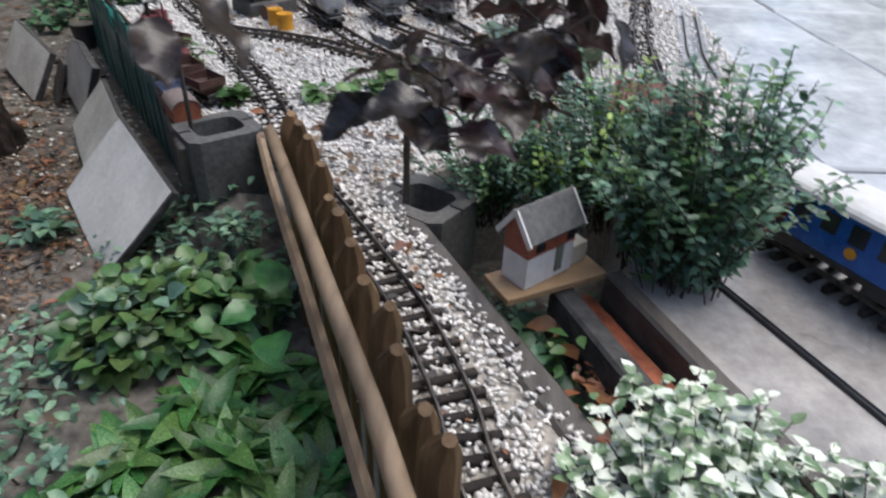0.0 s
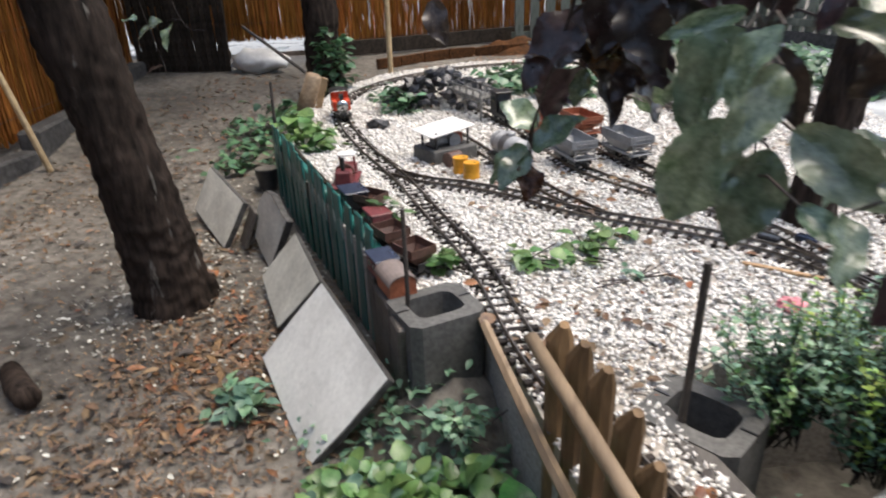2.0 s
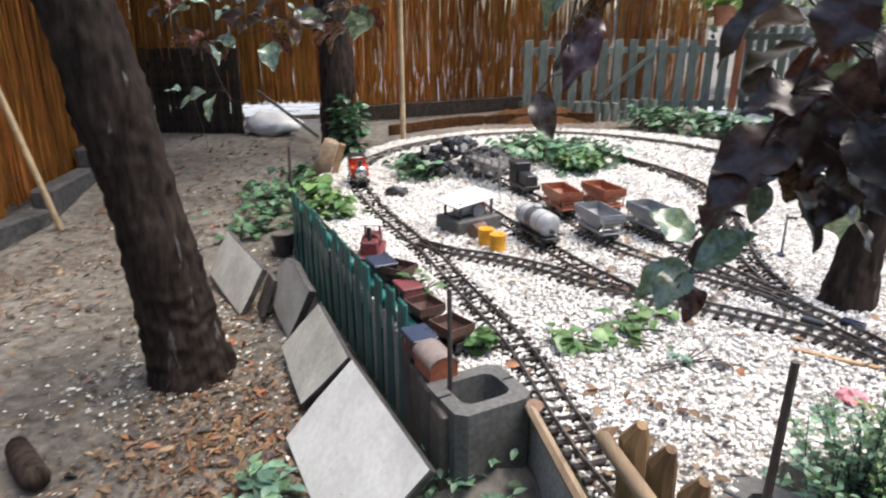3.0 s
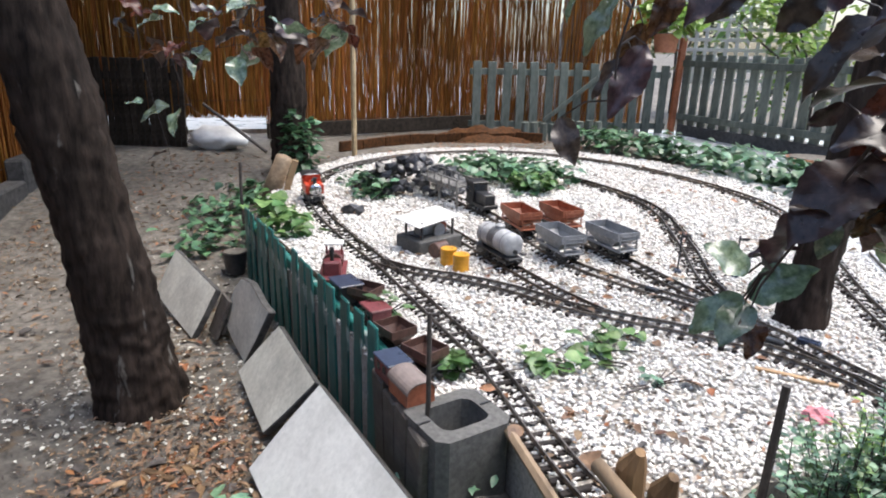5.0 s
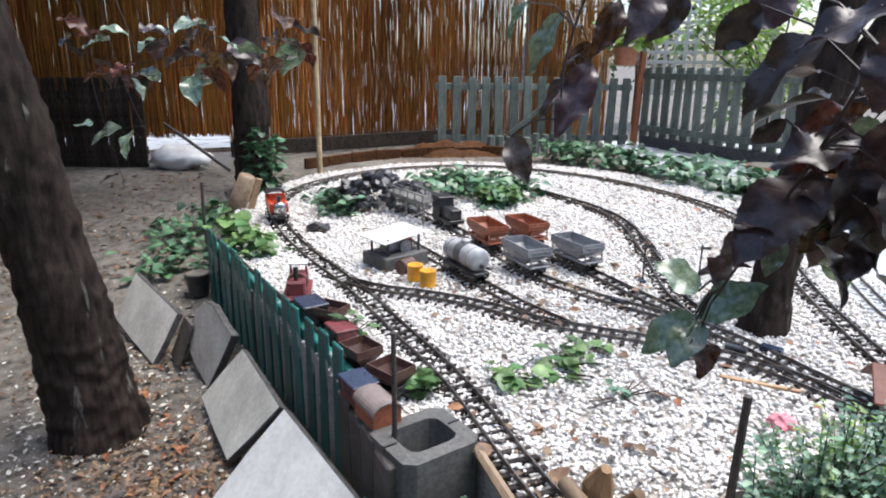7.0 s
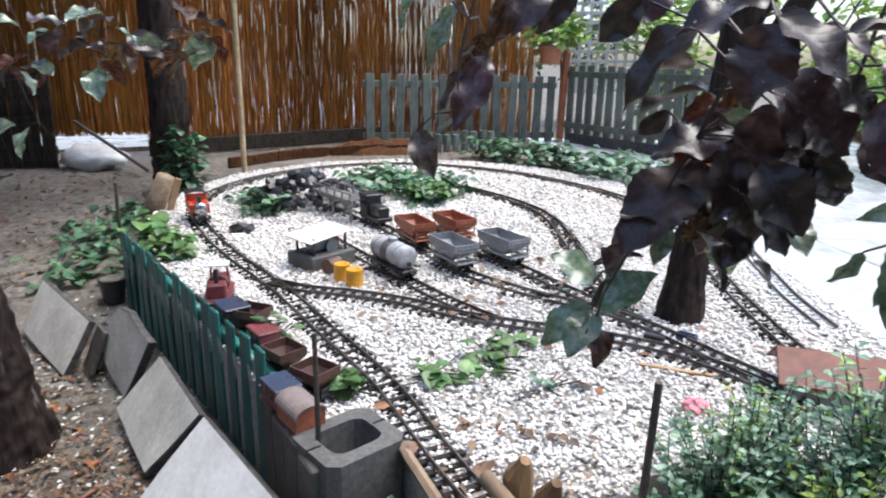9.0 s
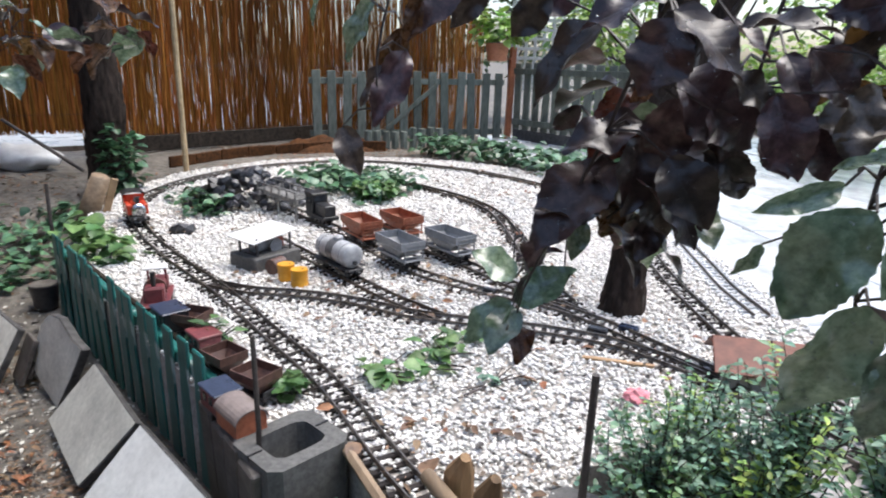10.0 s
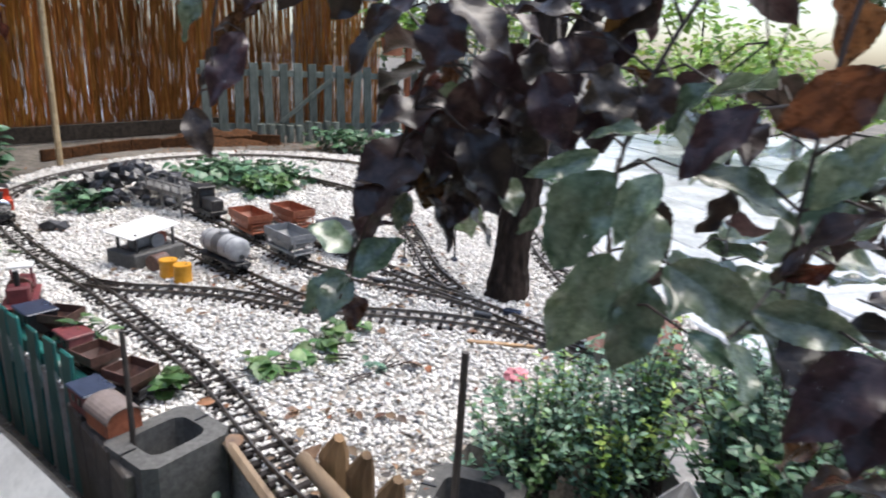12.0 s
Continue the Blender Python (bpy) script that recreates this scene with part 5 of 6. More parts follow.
clump("climbing_ivy", "dark ivy climbing the slender trunk", (-1.60, 3.98, 0.12), (0.10, 0.09, 0.2), 180, ROUND, 0.05, IVY, "ivy")

# the bed on the path side
carpet("herb_bed", "dark low herbs on the soil in front of the fence", [(-0.62, 1.62), (-0.50, 1.5), (-0.36, 1.45), (-0.27, 1.3)], 0.17, 620, OVAL, 0.024, SHRUB, None, 0.05)
carpet("herb_bed", "low creeping leaves at the edge of the path", [(-0.68, 1.3), (-0.62, 1.1), (-0.52, 0.95), (-0.4, 0.85)], 0.15, 420, OVAL, 0.024, SHRUB, None, 0.06)
clump("lungwort", "rounded light green scalloped leaves in a cushion", (-0.47, 1.29, -0.2), (0.15, 0.15, 0.07), 460, ROUND, 0.036, FRESH, extra=SHRUB)
clump("lungwort", "rounded green leaves near the fence", (-0.33, 1.36, -0.2), (0.09, 0.09, 0.06), 130, ROUND, 0.036, FRESH)


STRAP_BLADE = leaves_mesh("leaf", leaf_form(0.40, 6, 0.6, 0.35), [((0, 0, 0), 0, 0, 0, 1.0)], STRAP)


def strap_plant(c, n, length, label):
    root = thing("strap_plant", label, "plant")
    for i in range(n):
        k = length * R.uniform(0.6, 1.2)
        ob = new("leaf", STRAP_BLADE)
        ob.parent = root
        ob.matrix_basis = pose(c[0] + R.uniform(-0.03, 0.03), c[1] + R.uniform(-0.03, 0.03), c[2], 0, 0, R.uniform(0, 360)) @ pose(0, 0, 0, R.uniform(20, 63), R.uniform(-17, 17), 0) @ Matrix.Diagonal((k * R.uniform(0.8, 1.2), k, k, 1))


for x, y, n, ln in ((-0.30, 1.10, 46, 0.105), (-0.21, 1.02, 60, 0.11), (-0.37, 1.0, 60, 0.10), (-0.13, 1.14, 44, 0.09), (-0.28, 0.88, 60, 0.11), (-0.12, 0.9, 50, 0.10), (-0.17, 0.76, 46, 0.11), (-0.25, 1.22, 40, 0.09), (-0.44, 0.86, 40, 0.10), (-0.10, 0.97, 46, 0.10), (-0.05, 0.84, 46, 0.10), (-0.01, 0.74, 40, 0.10), (-0.15, 1.07, 40, 0.09), (0.03, 0.64, 36, 0.10)):
    strap_plant((x, y, -0.25), int(n * 1.3), ln * 0.8, "clump of glossy arching green strap leaves")


def big_leaf():
    root = thing("cabbage_leaf", "large blue-green crinkled leaf by the fence", "plant")
    spots = [((-0.225, 1.27, -0.12), 0.4, 0.5, 0.2, 0.085), ((-0.235, 1.21, -0.10), 2.4, 0.2, -0.3, 0.06), ((-0.20, 1.18, -0.13), 3.5, 0.3, 0.2, 0.08)]
    foliage("leaf", leaf_form(0.8, 6, 0.3, 0.25, 0.08), spots, STRAP, root)
    part("stalk", T([(-0.22, 1.23, -0.25), (-0.225, 1.235, -0.12)], [0.004, 0.003], 6), FRESH, root)


big_leaf()

# shrubs on the railway side
def sprig_shrub(label, c, r, stems, size, material, extra, step=0.0105, form=OVAL, name="shrub"):
    """A loose shrub: thin stems fanning up from the foot, small leaves in pairs along them."""
    root = thing(name, label, "shrub")
    spots = {0: [], 1: []}
    for k in range(stems):
        a = R.uniform(0, 6.28)
        q = R.random() ** 0.6
        reach = R.uniform(0.75, 1.25)
        foot = Vector((c[0] + R.uniform(-0.3, 0.3) * r[0], c[1] + R.uniform(-0.3, 0.3) * r[1], c[2] - r[2]))
        tip = Vector((c[0] + math.cos(a) * q * r[0] * reach, c[1] + math.sin(a) * q * r[1] * reach, c[2] + r[2] * (1.15 - 0.9 * q * q) * reach))
        mid = foot.lerp(tip, 0.5) + Vector((R.gauss(0, 0.008), R.gauss(0, 0.008), 0.25 * (tip - foot).length * q * 0.5))
        way = [p for p, _ in spline([foot, mid, tip], step)]
        part("stem", T(way[::3] + [tip], [0.0016 - 0.001 * i / len(way[::3]) for i in range(len(way[::3]) + 1)], 4), TWIG, root)
        kind = 1 if extra and k % 4 == 0 else 0
        turn = R.uniform(0, 6.28)
        for i, p in enumerate(way):
            if i < len(way) * 0.22:
                continue
            for side in (0, math.pi):
                if R.random() < 0.12:
                    continue
                spots[kind].append((p + Vector((R.gauss(0, 0.002), R.gauss(0, 0.002), 0)), turn + i * 1.57 + side + R.gauss(0, 0.3), R.uniform(-0.2, 0.7), R.uniform(-0.4, 0.4), size * R.uniform(0.6, 1.2)))
    foliage("foliage", form, spots[0], material, root)
    if extra:
        foliage("new_growth", form, spots[1], extra, root, "paler new leaves")


sprig_shrub("airy grey-green shrub behind the sunken block", (0.14, 1.50, 0.03), (0.14, 0.11, 0.11), 58, 0.0165, SHRUB, FRESH)
sprig_shrub("airy grey-green shrub beside the deck", (0.25, 1.58, 0.04), (0.10, 0.08, 0.12), 42, 0.0165, SHRUB, LIME)
sprig_shrub("tall airy shrub leaning over the deck", (0.44, 1.23, 0.12), (0.17, 0.14, 0.18), 85, 0.020, SHRUB, FRESH, 0.012)
sprig_shrub("airy grey-green shrub behind the signal house", (0.40, 1.33, 0.10), (0.12, 0.10, 0.15), 46, 0.019, SHRUB, FRESH, 0.012)
sprig_shrub("tall yellow-green shrub between the block and the deck", (0.34, 1.47, 0.09), (0.13, 0.11, 0.15), 44, 0.018, SHRUB, LIME, 0.012)
sprig_shrub("feathery yellow-green shrub over the trench edge", (0.27, 1.45, 0.02), (0.12, 0.10, 0.11), 50, 0.0165, SHRUB, LIME)
EUONYMUS = leaf_form(0.66, 3, 0.2, 0.3)
sprig_shrub("cream-edged variegated euonymus over the beams", (0.36, 0.82, -0.03), (0.16, 0.15, 0.12), 105, 0.022, VARIEG, None, 0.011, EUONYMUS, "variegated_shrub")
sprig_shrub("cream-edged variegated euonymus over the deck edge", (0.53, 0.76, -0.04), (0.13, 0.13, 0.11), 60, 0.022, VARIEG, None, 0.011, EUONYMUS, "variegated_shrub")
carpet("trench_plant", "dark leaves growing in the planting trench", [(0.14, 1.22), (0.22, 1.05), (0.32, 0.9)], 0.06, 70, ROUND, 0.05, IVY, -0.15, 0.10)
carpet("herb_bed", "dark small-leaved creeper around the shrub stems", [(0.08, 1.37), (0.20, 1.34), (0.34, 1.30)], 0.16, 520, OVAL, 0.02, SHRUB, None, 0.045)
clump("trench_fern", "orange-tinted stems beside the house board", (0.27, 1.10, -0.05), (0.03, 0.04, 0.06), 26, OVAL, 0.03, FRESH)

hang = flower_pot((0.66, 6.30, 0.66), 0.11, 0.17, TERRA, "terracotta flower pot fixed to the fence post")
part("bracket", B((0.07, 0.05, 0.02), (0.14, 0.02, 0.015)), POST_RED, hang)
clump("pot_plant", "lime green leafy plant in the terracotta pot", (0.66, 6.30, 0.93), (0.26, 0.16, 0.14), 170, ROUND, 0.09, LIME, "plant", 6)
bowl = flower_pot((1.36, 4.85, -0.02), 0.16, 0.10, TERRA, "wide terracotta bowl at the foot of the wall")
# A pot shape stands in for the dark wire-like thing at the fence end.
wire_form = flower_pot((-1.46, 2.86, -0.2), 0.05, 0.1, BLACK, "black pot shape for the dark wiry thing at the green fence's end")


def stump():
    root = thing("log_post", "split weathered log post leaning by the loop", "post")
    part("bark", T([(-1.60, 3.50, -0.12), (-1.55, 3.49, 0.02), (-1.49, 3.48, 0.15)], [0.045, 0.044, 0.038], 10), LOG, root, smooth=True)
    part("heartwood", B((0, 0, 0), (0.03, 0.012, 0.2), 0.003, pose(-1.46, 3.46, 0.05, 6, 18, 20)), PLY, root)


stump()


def fallen_log():
    bm = T([(-1.48, 1.585, -0.225), (-1.40, 1.53, -0.222), (-1.34, 1.495, -0.22)], [0.026, 0.030, 0.027], 10)
    for v in bm.verts:
        v.co += Vector((noise.noise(v.co * 30), noise.noise(v.co * 31), 0)) * 0.006
    solid("fallen_log", bm, BARK, "short dark log lying on the soil", "log", smooth=True)


fallen_log()


# White lump in place of the daylight that shows under the fence by the gate.
def light_patch():
    bm = bmesh.new()
    bmesh.ops.create_icosphere(bm, subdivisions=3, radius=1)
    for v in bm.verts:
        q = 1 + 0.25 * noise.noise(v.co * 2.5)
        v.co = Vector((v.co.x * 0.20 * q, v.co.y * 0.14 * q, v.co.z * 0.075 * q * (1 + 0.6 * noise.noise(v.co * 6))))
    bmesh.ops.translate(bm, vec=(-2.40, 4.62, 0.05), verts=bm.verts)
    solid("light_lump", bm, WHITE, "white lump standing in for daylight under the fence", "sack", smooth=True)
    solid("prop_stick", T([(-2.02, 4.50, 0.0), (-2.45, 4.55, 0.28)], [0.012, 0.010], 8), STICK, "dark stick leaning over the white lump", "stick")


light_patch()


# ---- litter: fallen leaves and chips of bark ----
def litter(name, label, boxes, n, size, material, form):
    spots = []
    for _ in range(n):
        x0, x1, y0, y1, z = R.choice(boxes)
        x, y = R.uniform(x0, x1), R.uniform(y0, y1)
        h = ground_z(x, y) + 0.006 if z is None else z
        if (z is None) == inside(x, y, BED_LINE) and (z is None or z > 0):
            continue
        spots.append(((x, y, h + R.uniform(0, 0.006)), R.uniform(0, 6.28), R.uniform(-0.25, 0.3), R.uniform(-0.5, 0.5), size * (0.4 + 1.7 * R.random() ** 3)))
    ob = new(name, leaves_mesh(name, form, spots, material))
    tagged(ob, label, "litter", kind="stuff")


litter("fallen_leaves", "orange-brown fallen leaves and bark chips on the soil",
       [(-1.35, -0.85, 1.4, 2.1, None), (-1.25, -0.9, 1.6, 2.0, None), (-2.6, -1.5, 1.6, 3.2, None), (-2.9, -1.7, 2.8, 4.3, None), (-1.0, -0.55, 1.2, 1.7, None), (-2.5, -2.1, 2.0, 3.0, None)],
       5200, 0.015, DEAD, SCRAP)
litter("fallen_leaves", "wet orange leaf scraps on the soil under the trees",
       [(-1.2, -0.85, 1.5, 2.0, None), (-0.95, -0.6, 1.25, 1.65, None), (-2.6, -1.5, 1.6, 3.2, None), (-2.9, -1.7, 2.8, 4.3, None)], 420, 0.018, DEAD_ORANGE, SCRAP)
litter("fallen_leaves", "brown litter strewn over the chips behind the loop",
       [(-1.2, 0.9, 3.7, 5.1, 0.006), (0.1, 1.0, 2.9, 4.2, 0.006), (-0.5, 0.3, 2.2, 3.0, 0.006)], 1100, 0.018, DEAD, OVAL)
litter("fallen_leaves", "brown leaves dropped on the marble chips",
       [(-0.6, 0.5, 1.6, 2.5, 0.004), (-0.5, 0.3, 2.4, 3.4, 0.004), (0.0, 0.9, 3.4, 4.6, 0.004), (-1.4, -0.3, 4.2, 5.1, 0.004), (-0.2, 0.3, 0.8, 1.5, 0.004)], 420, 0.022, DEAD_ORANGE, OVAL)
litter("bark_debris", "dark twig bits and bark crumbs on the soil", [(-2.6, -0.6, 0.9, 3.6, None), (-1.6, -0.7, 1.3, 2.6, None)], 4800, 0.011, STICK, SCRAP)
litter("fallen_leaves", "wet orange leaves lying in the planting trench", [(0.24, 0.36, 0.95, 1.2, -0.05), (0.36, 0.48, 0.8, 1.05, -0.05)], 160, 0.03, DEAD_ORANGE, OVAL)
litter("bark_debris", "dark crumbs and brown scraps among the chips", [(-0.35, 0.35, 1.5, 2.0, 0.006), (-0.3, 0.25, 0.9, 1.6, 0.006), (-0.7, 0.3, 2.0, 2.7, 0.006)], 420, 0.012, STICK, OVAL)
litter("fallen_leaves", "brown wet leaf litter along the path and screens", [(-2.6, -1.5, 2.9, 4.5, None), (-2.7, -1.9, 1.2, 3.0, None), (-1.6, 0.2, 5.15, 5.8, None)], 2600, 0.022, DEAD, SCRAP)
litter("fallen_leaves", "orange leaf litter along the path and screens", [(-2.6, -1.5, 2.9, 4.5, None), (-1.6, 0.2, 5.15, 5.8, None)], 900, 0.022, DEAD_ORANGE, SCRAP)
litter("bark_debris", "orange-brown bark chips round the foot of the leaning tree", [(-1.28, -0.92, 1.55, 2.05, None), (-1.15, -0.85, 1.45, 1.85, None), (-1.5, -1.0, 2.0, 2.35, None)], 260, 0.026, DEAD_ORANGE, SCRAP)
litter("fallen_leaves", "damp brown leaf mould beside the leaning slabs", [(-1.3, -0.85, 1.3, 1.9, None), (-1.2, -0.7, 1.1, 1.6, None), (-1.7, -1.25, 2.1, 2.6, None)], 1500, 0.022, DEAD, SCRAP)
litter("fallen_leaves", "dark rotting leaves beside the leaning slabs", [(-1.3, -0.8, 1.25, 2.0, None), (-2.0, -1.2, 2.1, 3.0, None)], 380, 0.024, STICK, OVAL)
litter("bark_debris", "fine brown crumbs trodden into the soil", [(-1.9, -0.75, 1.2, 2.9, None), (-1.4, -0.8, 1.3, 2.2, None)], 4200, 0.0095, DEAD, SCRAP)
litter("stone_crumbs", "pale stone crumbs strewn on the soil", [(-1.6, -0.9, 1.7, 2.9, None), (-2.4, -0.7, 1.0, 3.5, None)], 3200, 0.010, SLAB, OVAL)
litter("fallen_leaves", "brown leaf scraps gathered round the sidings", [(-0.75, -0.35, 2.5, 2.95, 0.006), (-0.45, 0.1, 2.45, 2.9, 0.006), (-0.3, 0.0, 1.45, 1.75, 0.006), (-1.2, -0.8, 3.0, 3.6, 0.006)], 420, 0.016, DEAD, OVAL)
litter("bark_debris", "dark crumbs strewn between the marble chips", [(-1.3, 0.8, 1.6, 3.2, 0.005), (-0.4, 0.5, 1.5, 2.4, 0.005)], 260, 0.008, STICK, OVAL)
for x, y, k in ((-0.205, 1.60, 0.055), (0.035, 1.86, 0.05), (-0.03, 2.07, 0.03), (-0.35, 1.62, 0.04)):
    root = thing("fallen_leaf", "curled orange-brown leaf on the chips", "leaf")
    foliage("blade", BROAD, [((x, y, 0.008), R.uniform(0, 6), 0.2, 0.4, k)], DEAD, root)
for x, y, a in ((-1.06, 1.79, 20), (-1.03, 1.73, 50), (-1.10, 1.72, 80), (-0.98, 1.66, 10)):
    solid("bark_piece", B((0, 0, 0), (0.018, 0.075, 0.008), 0.002, pose(x, y, ground_z(x, y) + 0.006, 4, 3, a)), WOOD_OLD, "splinter of orange-brown bark on the soil", "bark")


# ---- beyond the fences ----
def bush(c, r, n, size, material, label):
    root = thing("bush", label, "bush")
    spots = []
    centres = [spot_in(c, r, 1)[0] for _ in range(22)]
    for _ in range(n):
        spots.append(spot_in(R.choice(centres), (r[0] * 0.3, r[1] * 0.3, r[2] * 0.28), size))
    foliage("foliage", OVAL, spots, material, root)
    for _ in range(6):
        tip = R.choice(centres)
        part("stem", T([(c[0], c[1], -0.05), (c[0], c[1], c[2] * 0.4), tip], [0.02, 0.014, 0.006], 6), TWIG, root)


bush((2.2, 7.2, 0.9), (0.9, 0.6, 0.8), 1500, 0.10, LIME, "sunlit lime green bush behind the fence")
bush((3.6, 6.2, 0.9), (1.0, 0.7, 0.9), 1600, 0.11, LIME, "bright green garden hedge")
bush((2.9, 4.7, 0.5), (0.7, 0.6, 0.55), 1500, 0.075, LIME, "bright lime bush beside the patio")
bush((3.9, 3.4, 0.7), (0.7, 0.9, 0.8), 1500, 0.09, LIME, "tall light green bush beyond the patio")
bush((4.6, 4.6, 0.8), (1.0, 0.9, 0.8), 1500, 0.11, CANOPY, "green garden hedge at the side")
bush((5.4, 2.6, 0.8), (0.9, 1.2, 0.9), 1400, 0.12, CANOPY, "green garden hedge along the patio")
bush((1.2, 8.6, 1.2), (1.0, 0.6, 0.9), 1200, 0.11, CANOPY, "green bush behind the lattice")


def lattice():
    root = thing("lattice_panel", "white painted garden lattice beyond the fence", "lattice", pose(1.75, 7.9, 0.0, 0, 0, -20))
    for i in range(13):
        part("slat", B((-0.6 + i * 0.1, 0, 0.95), (0.035, 0.012, 1.2), 0.002), WHITE, root)
    for i in range(12):
        part("cross_slat", B((0, -0.013, 0.4 + i * 0.1), (1.25, 0.012, 0.035), 0.002), WHITE, root)
    for s in (-1, 1):
        part("post", B((s * 0.64, 0, 0.75), (0.06, 0.06, 1.7), 0.004), WHITE, root)


lattice()


def outer_walls():
    """Added plain walls that close the place; the unseen south one cuts frontal sky light."""
    for name, line in (("wall_west", [(-3.6, -3.0), (-3.6, 4.6)]), ("sky_block_south", [(-3.6, -2.4), (7.0, -2.4)])):
        (ax, ay), (bx, by) = line
        d = Vector((bx - ax, by - ay))
        h = 2.3 if name == "sky_block_south" else 2.1
        bm = B((0, 0, h / 2 - 0.3), (d.length, 0.12, h), 0.01, pose((ax + bx) / 2, (ay + by) / 2, 0, 0, 0, math.degrees(math.atan2(d.y, d.x))))
        solid(name, bm, CURB, "plain grey wall added to close the garden", "wall", kind="structure")


outer_walls()
# Paving added behind the screens so light shows through their gaps.
solid("gap_paving", prism([(-7, 5.6), (-3.2, 5.1), (-2.2, 5.6), (-0.9, 6.9), (-0.9, 12), (-7, 12)], -0.2, 0.015), DECK, "grey wet paving added beyond the reed screens to brighten their gaps", "pavement", kind="structure")


# ---- purple-leaved plum hanging over the path ----
def bead_drops(me, form):
    """Rain drops standing on a leaf's upper side."""
    bm = bmesh.new()
    bm.from_mesh(me)
    verts = [v for v in form[0].tolist() if 0.1 < v[1] < 0.9]
    for _ in range(44):
        i = R.randrange(len(verts))
        a, b = verts[i], verts[(i + 1) % len(verts)]
        f = R.random()
        x, y, z = [a[k] + (b[k] - a[k]) * f for k in range(3)]
        if abs(a[1] - b[1]) > 0.2:
            continue
        r = 0.006 + 0.013 * R.random() ** 2
        drop = bmesh.ops.create_icosphere(bm, subdivisions=1, radius=r, matrix=pose(x, y + 0.1, z + r * 0.25))
        for face in {q for v in drop["verts"] for q in v.link_faces}:
            face.material_index, face.smooth = 1, True
    bm.to_mesh(me)
    me.materials.append(WATER)


def plum():
    root = thing("plum_tree", "purple-leaved plum with wet dark leaves hanging into view", "tree")
    meshes = []
    for form, material in ((wavy_form(0.68, 0.3), PURPLE), (wavy_form(0.64, 2.1, 0.35, 0.4), PURPLE), (wavy_form(0.70, 4.0, 0.12, 0.2, 0.08), PURPLE), (wavy_form(0.64, 1.2, 0.3, 0.35), PURPLE_GREEN),
                           (wavy_form(0.68, 5.0, 0.18, 0.25), PURPLE_GREEN), (wavy_form(0.66, 3.1, 0.4, 0.3, 0.09), PURPLE_RUST), (wavy_form(0.62, 0.9, 0.3, 0.45), PURPLE_RUST)):
        me = leaves_mesh("leaf", form, [((0, 0.1, 0), 0, 0, 0, 1.0)], material)
        bead_drops(me, form)
        meshes.append(me)
    hub = Vector((0.05, 0.75, 1.05))
    part("trunk", T([(0.55, -0.35, -0.27), (0.52, -0.3, 0.5), (0.4, 0.0, 1.0), (0.2, 0.4, 1.1), tuple(hub)], [0.05, 0.045, 0.035, 0.022, 0.014], 10), BARK, root, smooth=True)
    boughs = []
    for line in ([(0.05, 0.75, 1.05), (-0.09, 0.92, 0.80), (-0.155, 0.945, 0.69), (-0.175, 0.98, 0.61), (-0.20, 1.01, 0.53)],
                 [(0.05, 0.75, 1.05), (-0.02, 0.88, 0.76), (-0.07, 0.90, 0.66), (-0.095, 0.89, 0.60), (-0.10, 0.875, 0.54)],
                 [(0.05, 0.75, 1.05), (-0.06, 0.95, 0.80), (-0.09, 0.97, 0.70), (-0.10, 0.985, 0.62), (-0.12, 1.0, 0.57)],
                 [(0.05, 0.75, 1.05), (0.03, 0.86, 0.80), (0.0, 0.87, 0.69), (-0.02, 0.86, 0.61), (-0.03, 0.85, 0.54)],
                 [(0.05, 0.75, 1.05), (-0.20, 1.02, 0.80), (-0.265, 1.09, 0.72), (-0.285, 1.10, 0.66), (-0.285, 1.10, 0.62)]):
        way = [q[0] for q in spline(line, 0.012)]
        part("branch", T(way, [0.0022 - 0.0014 * i / (len(way) - 1) for i in range(len(way))], 7), TWIG, root, smooth=True)
        boughs += way
    # upper faces look up and south; K and D leaves are turned edge down to come out shaded
    looks = {"P": ((0, 1, 2), 0.85, -0.5), "K": ((0, 1, 2), 0.15, -0.9), "R": ((5, 6), 0.3, -0.8), "G": ((3, 4), 0.8, -0.55), "D": ((3, 4), 0.2, -0.9)}

    def leaf(kind, base, tip, breadth):
        forms, up, south = looks[kind]
        p, y = Vector(base), Vector(tip) - Vector(base)
        z = Vector((R.uniform(-0.3, 0.3), south, up))
        z = (z - y * (z.dot(y) / y.length_squared)).normalized()
        x = y.cross(z).normalized()
        k = y.length
        m = Matrix.Identity(4)
        for i, axis in enumerate((x * k * breadth / 0.66, y, z * k)):
            m.col[i].xyz = axis
        m.translation = p - y * 0.1
        ob = new("leaf", meshes[R.choice(forms)])
        ob.parent = root
        ob.matrix_basis = m
        q = min(boughs, key=lambda c: (c - p).length)
        part("leaf_stalk", T([p, p.lerp(q, 0.5) + Vector((0, 0, 0.006)), q], [0.0006, 0.0007, 0.0009], 4), TWIG, root)

    leaf("P", (-0.177, 0.974, 0.672), (-0.216, 0.988, 0.643), .55)
    leaf("P", (-0.159, 0.945, 0.685), (-0.199, 0.964, 0.670), .5)
    leaf("P", (-0.163, 0.926, 0.672), (-0.177, 0.928, 0.642), .85)
    leaf("P", (-0.166, 0.927, 0.675), (-0.140, 0.905, 0.655), .62)
    leaf("P", (-0.138, 0.926, 0.669), (-0.118, 0.895, 0.675), .45)
    leaf("P", (-0.064, 0.951, 0.670), (-0.078, 0.950, 0.649), .9)
    leaf("K", (-0.081, 0.899, 0.681), (-0.111, 0.913, 0.674), .5)
    leaf("P", (-0.153, 0.976, 0.627), (-0.196, 0.968, 0.616), .5)
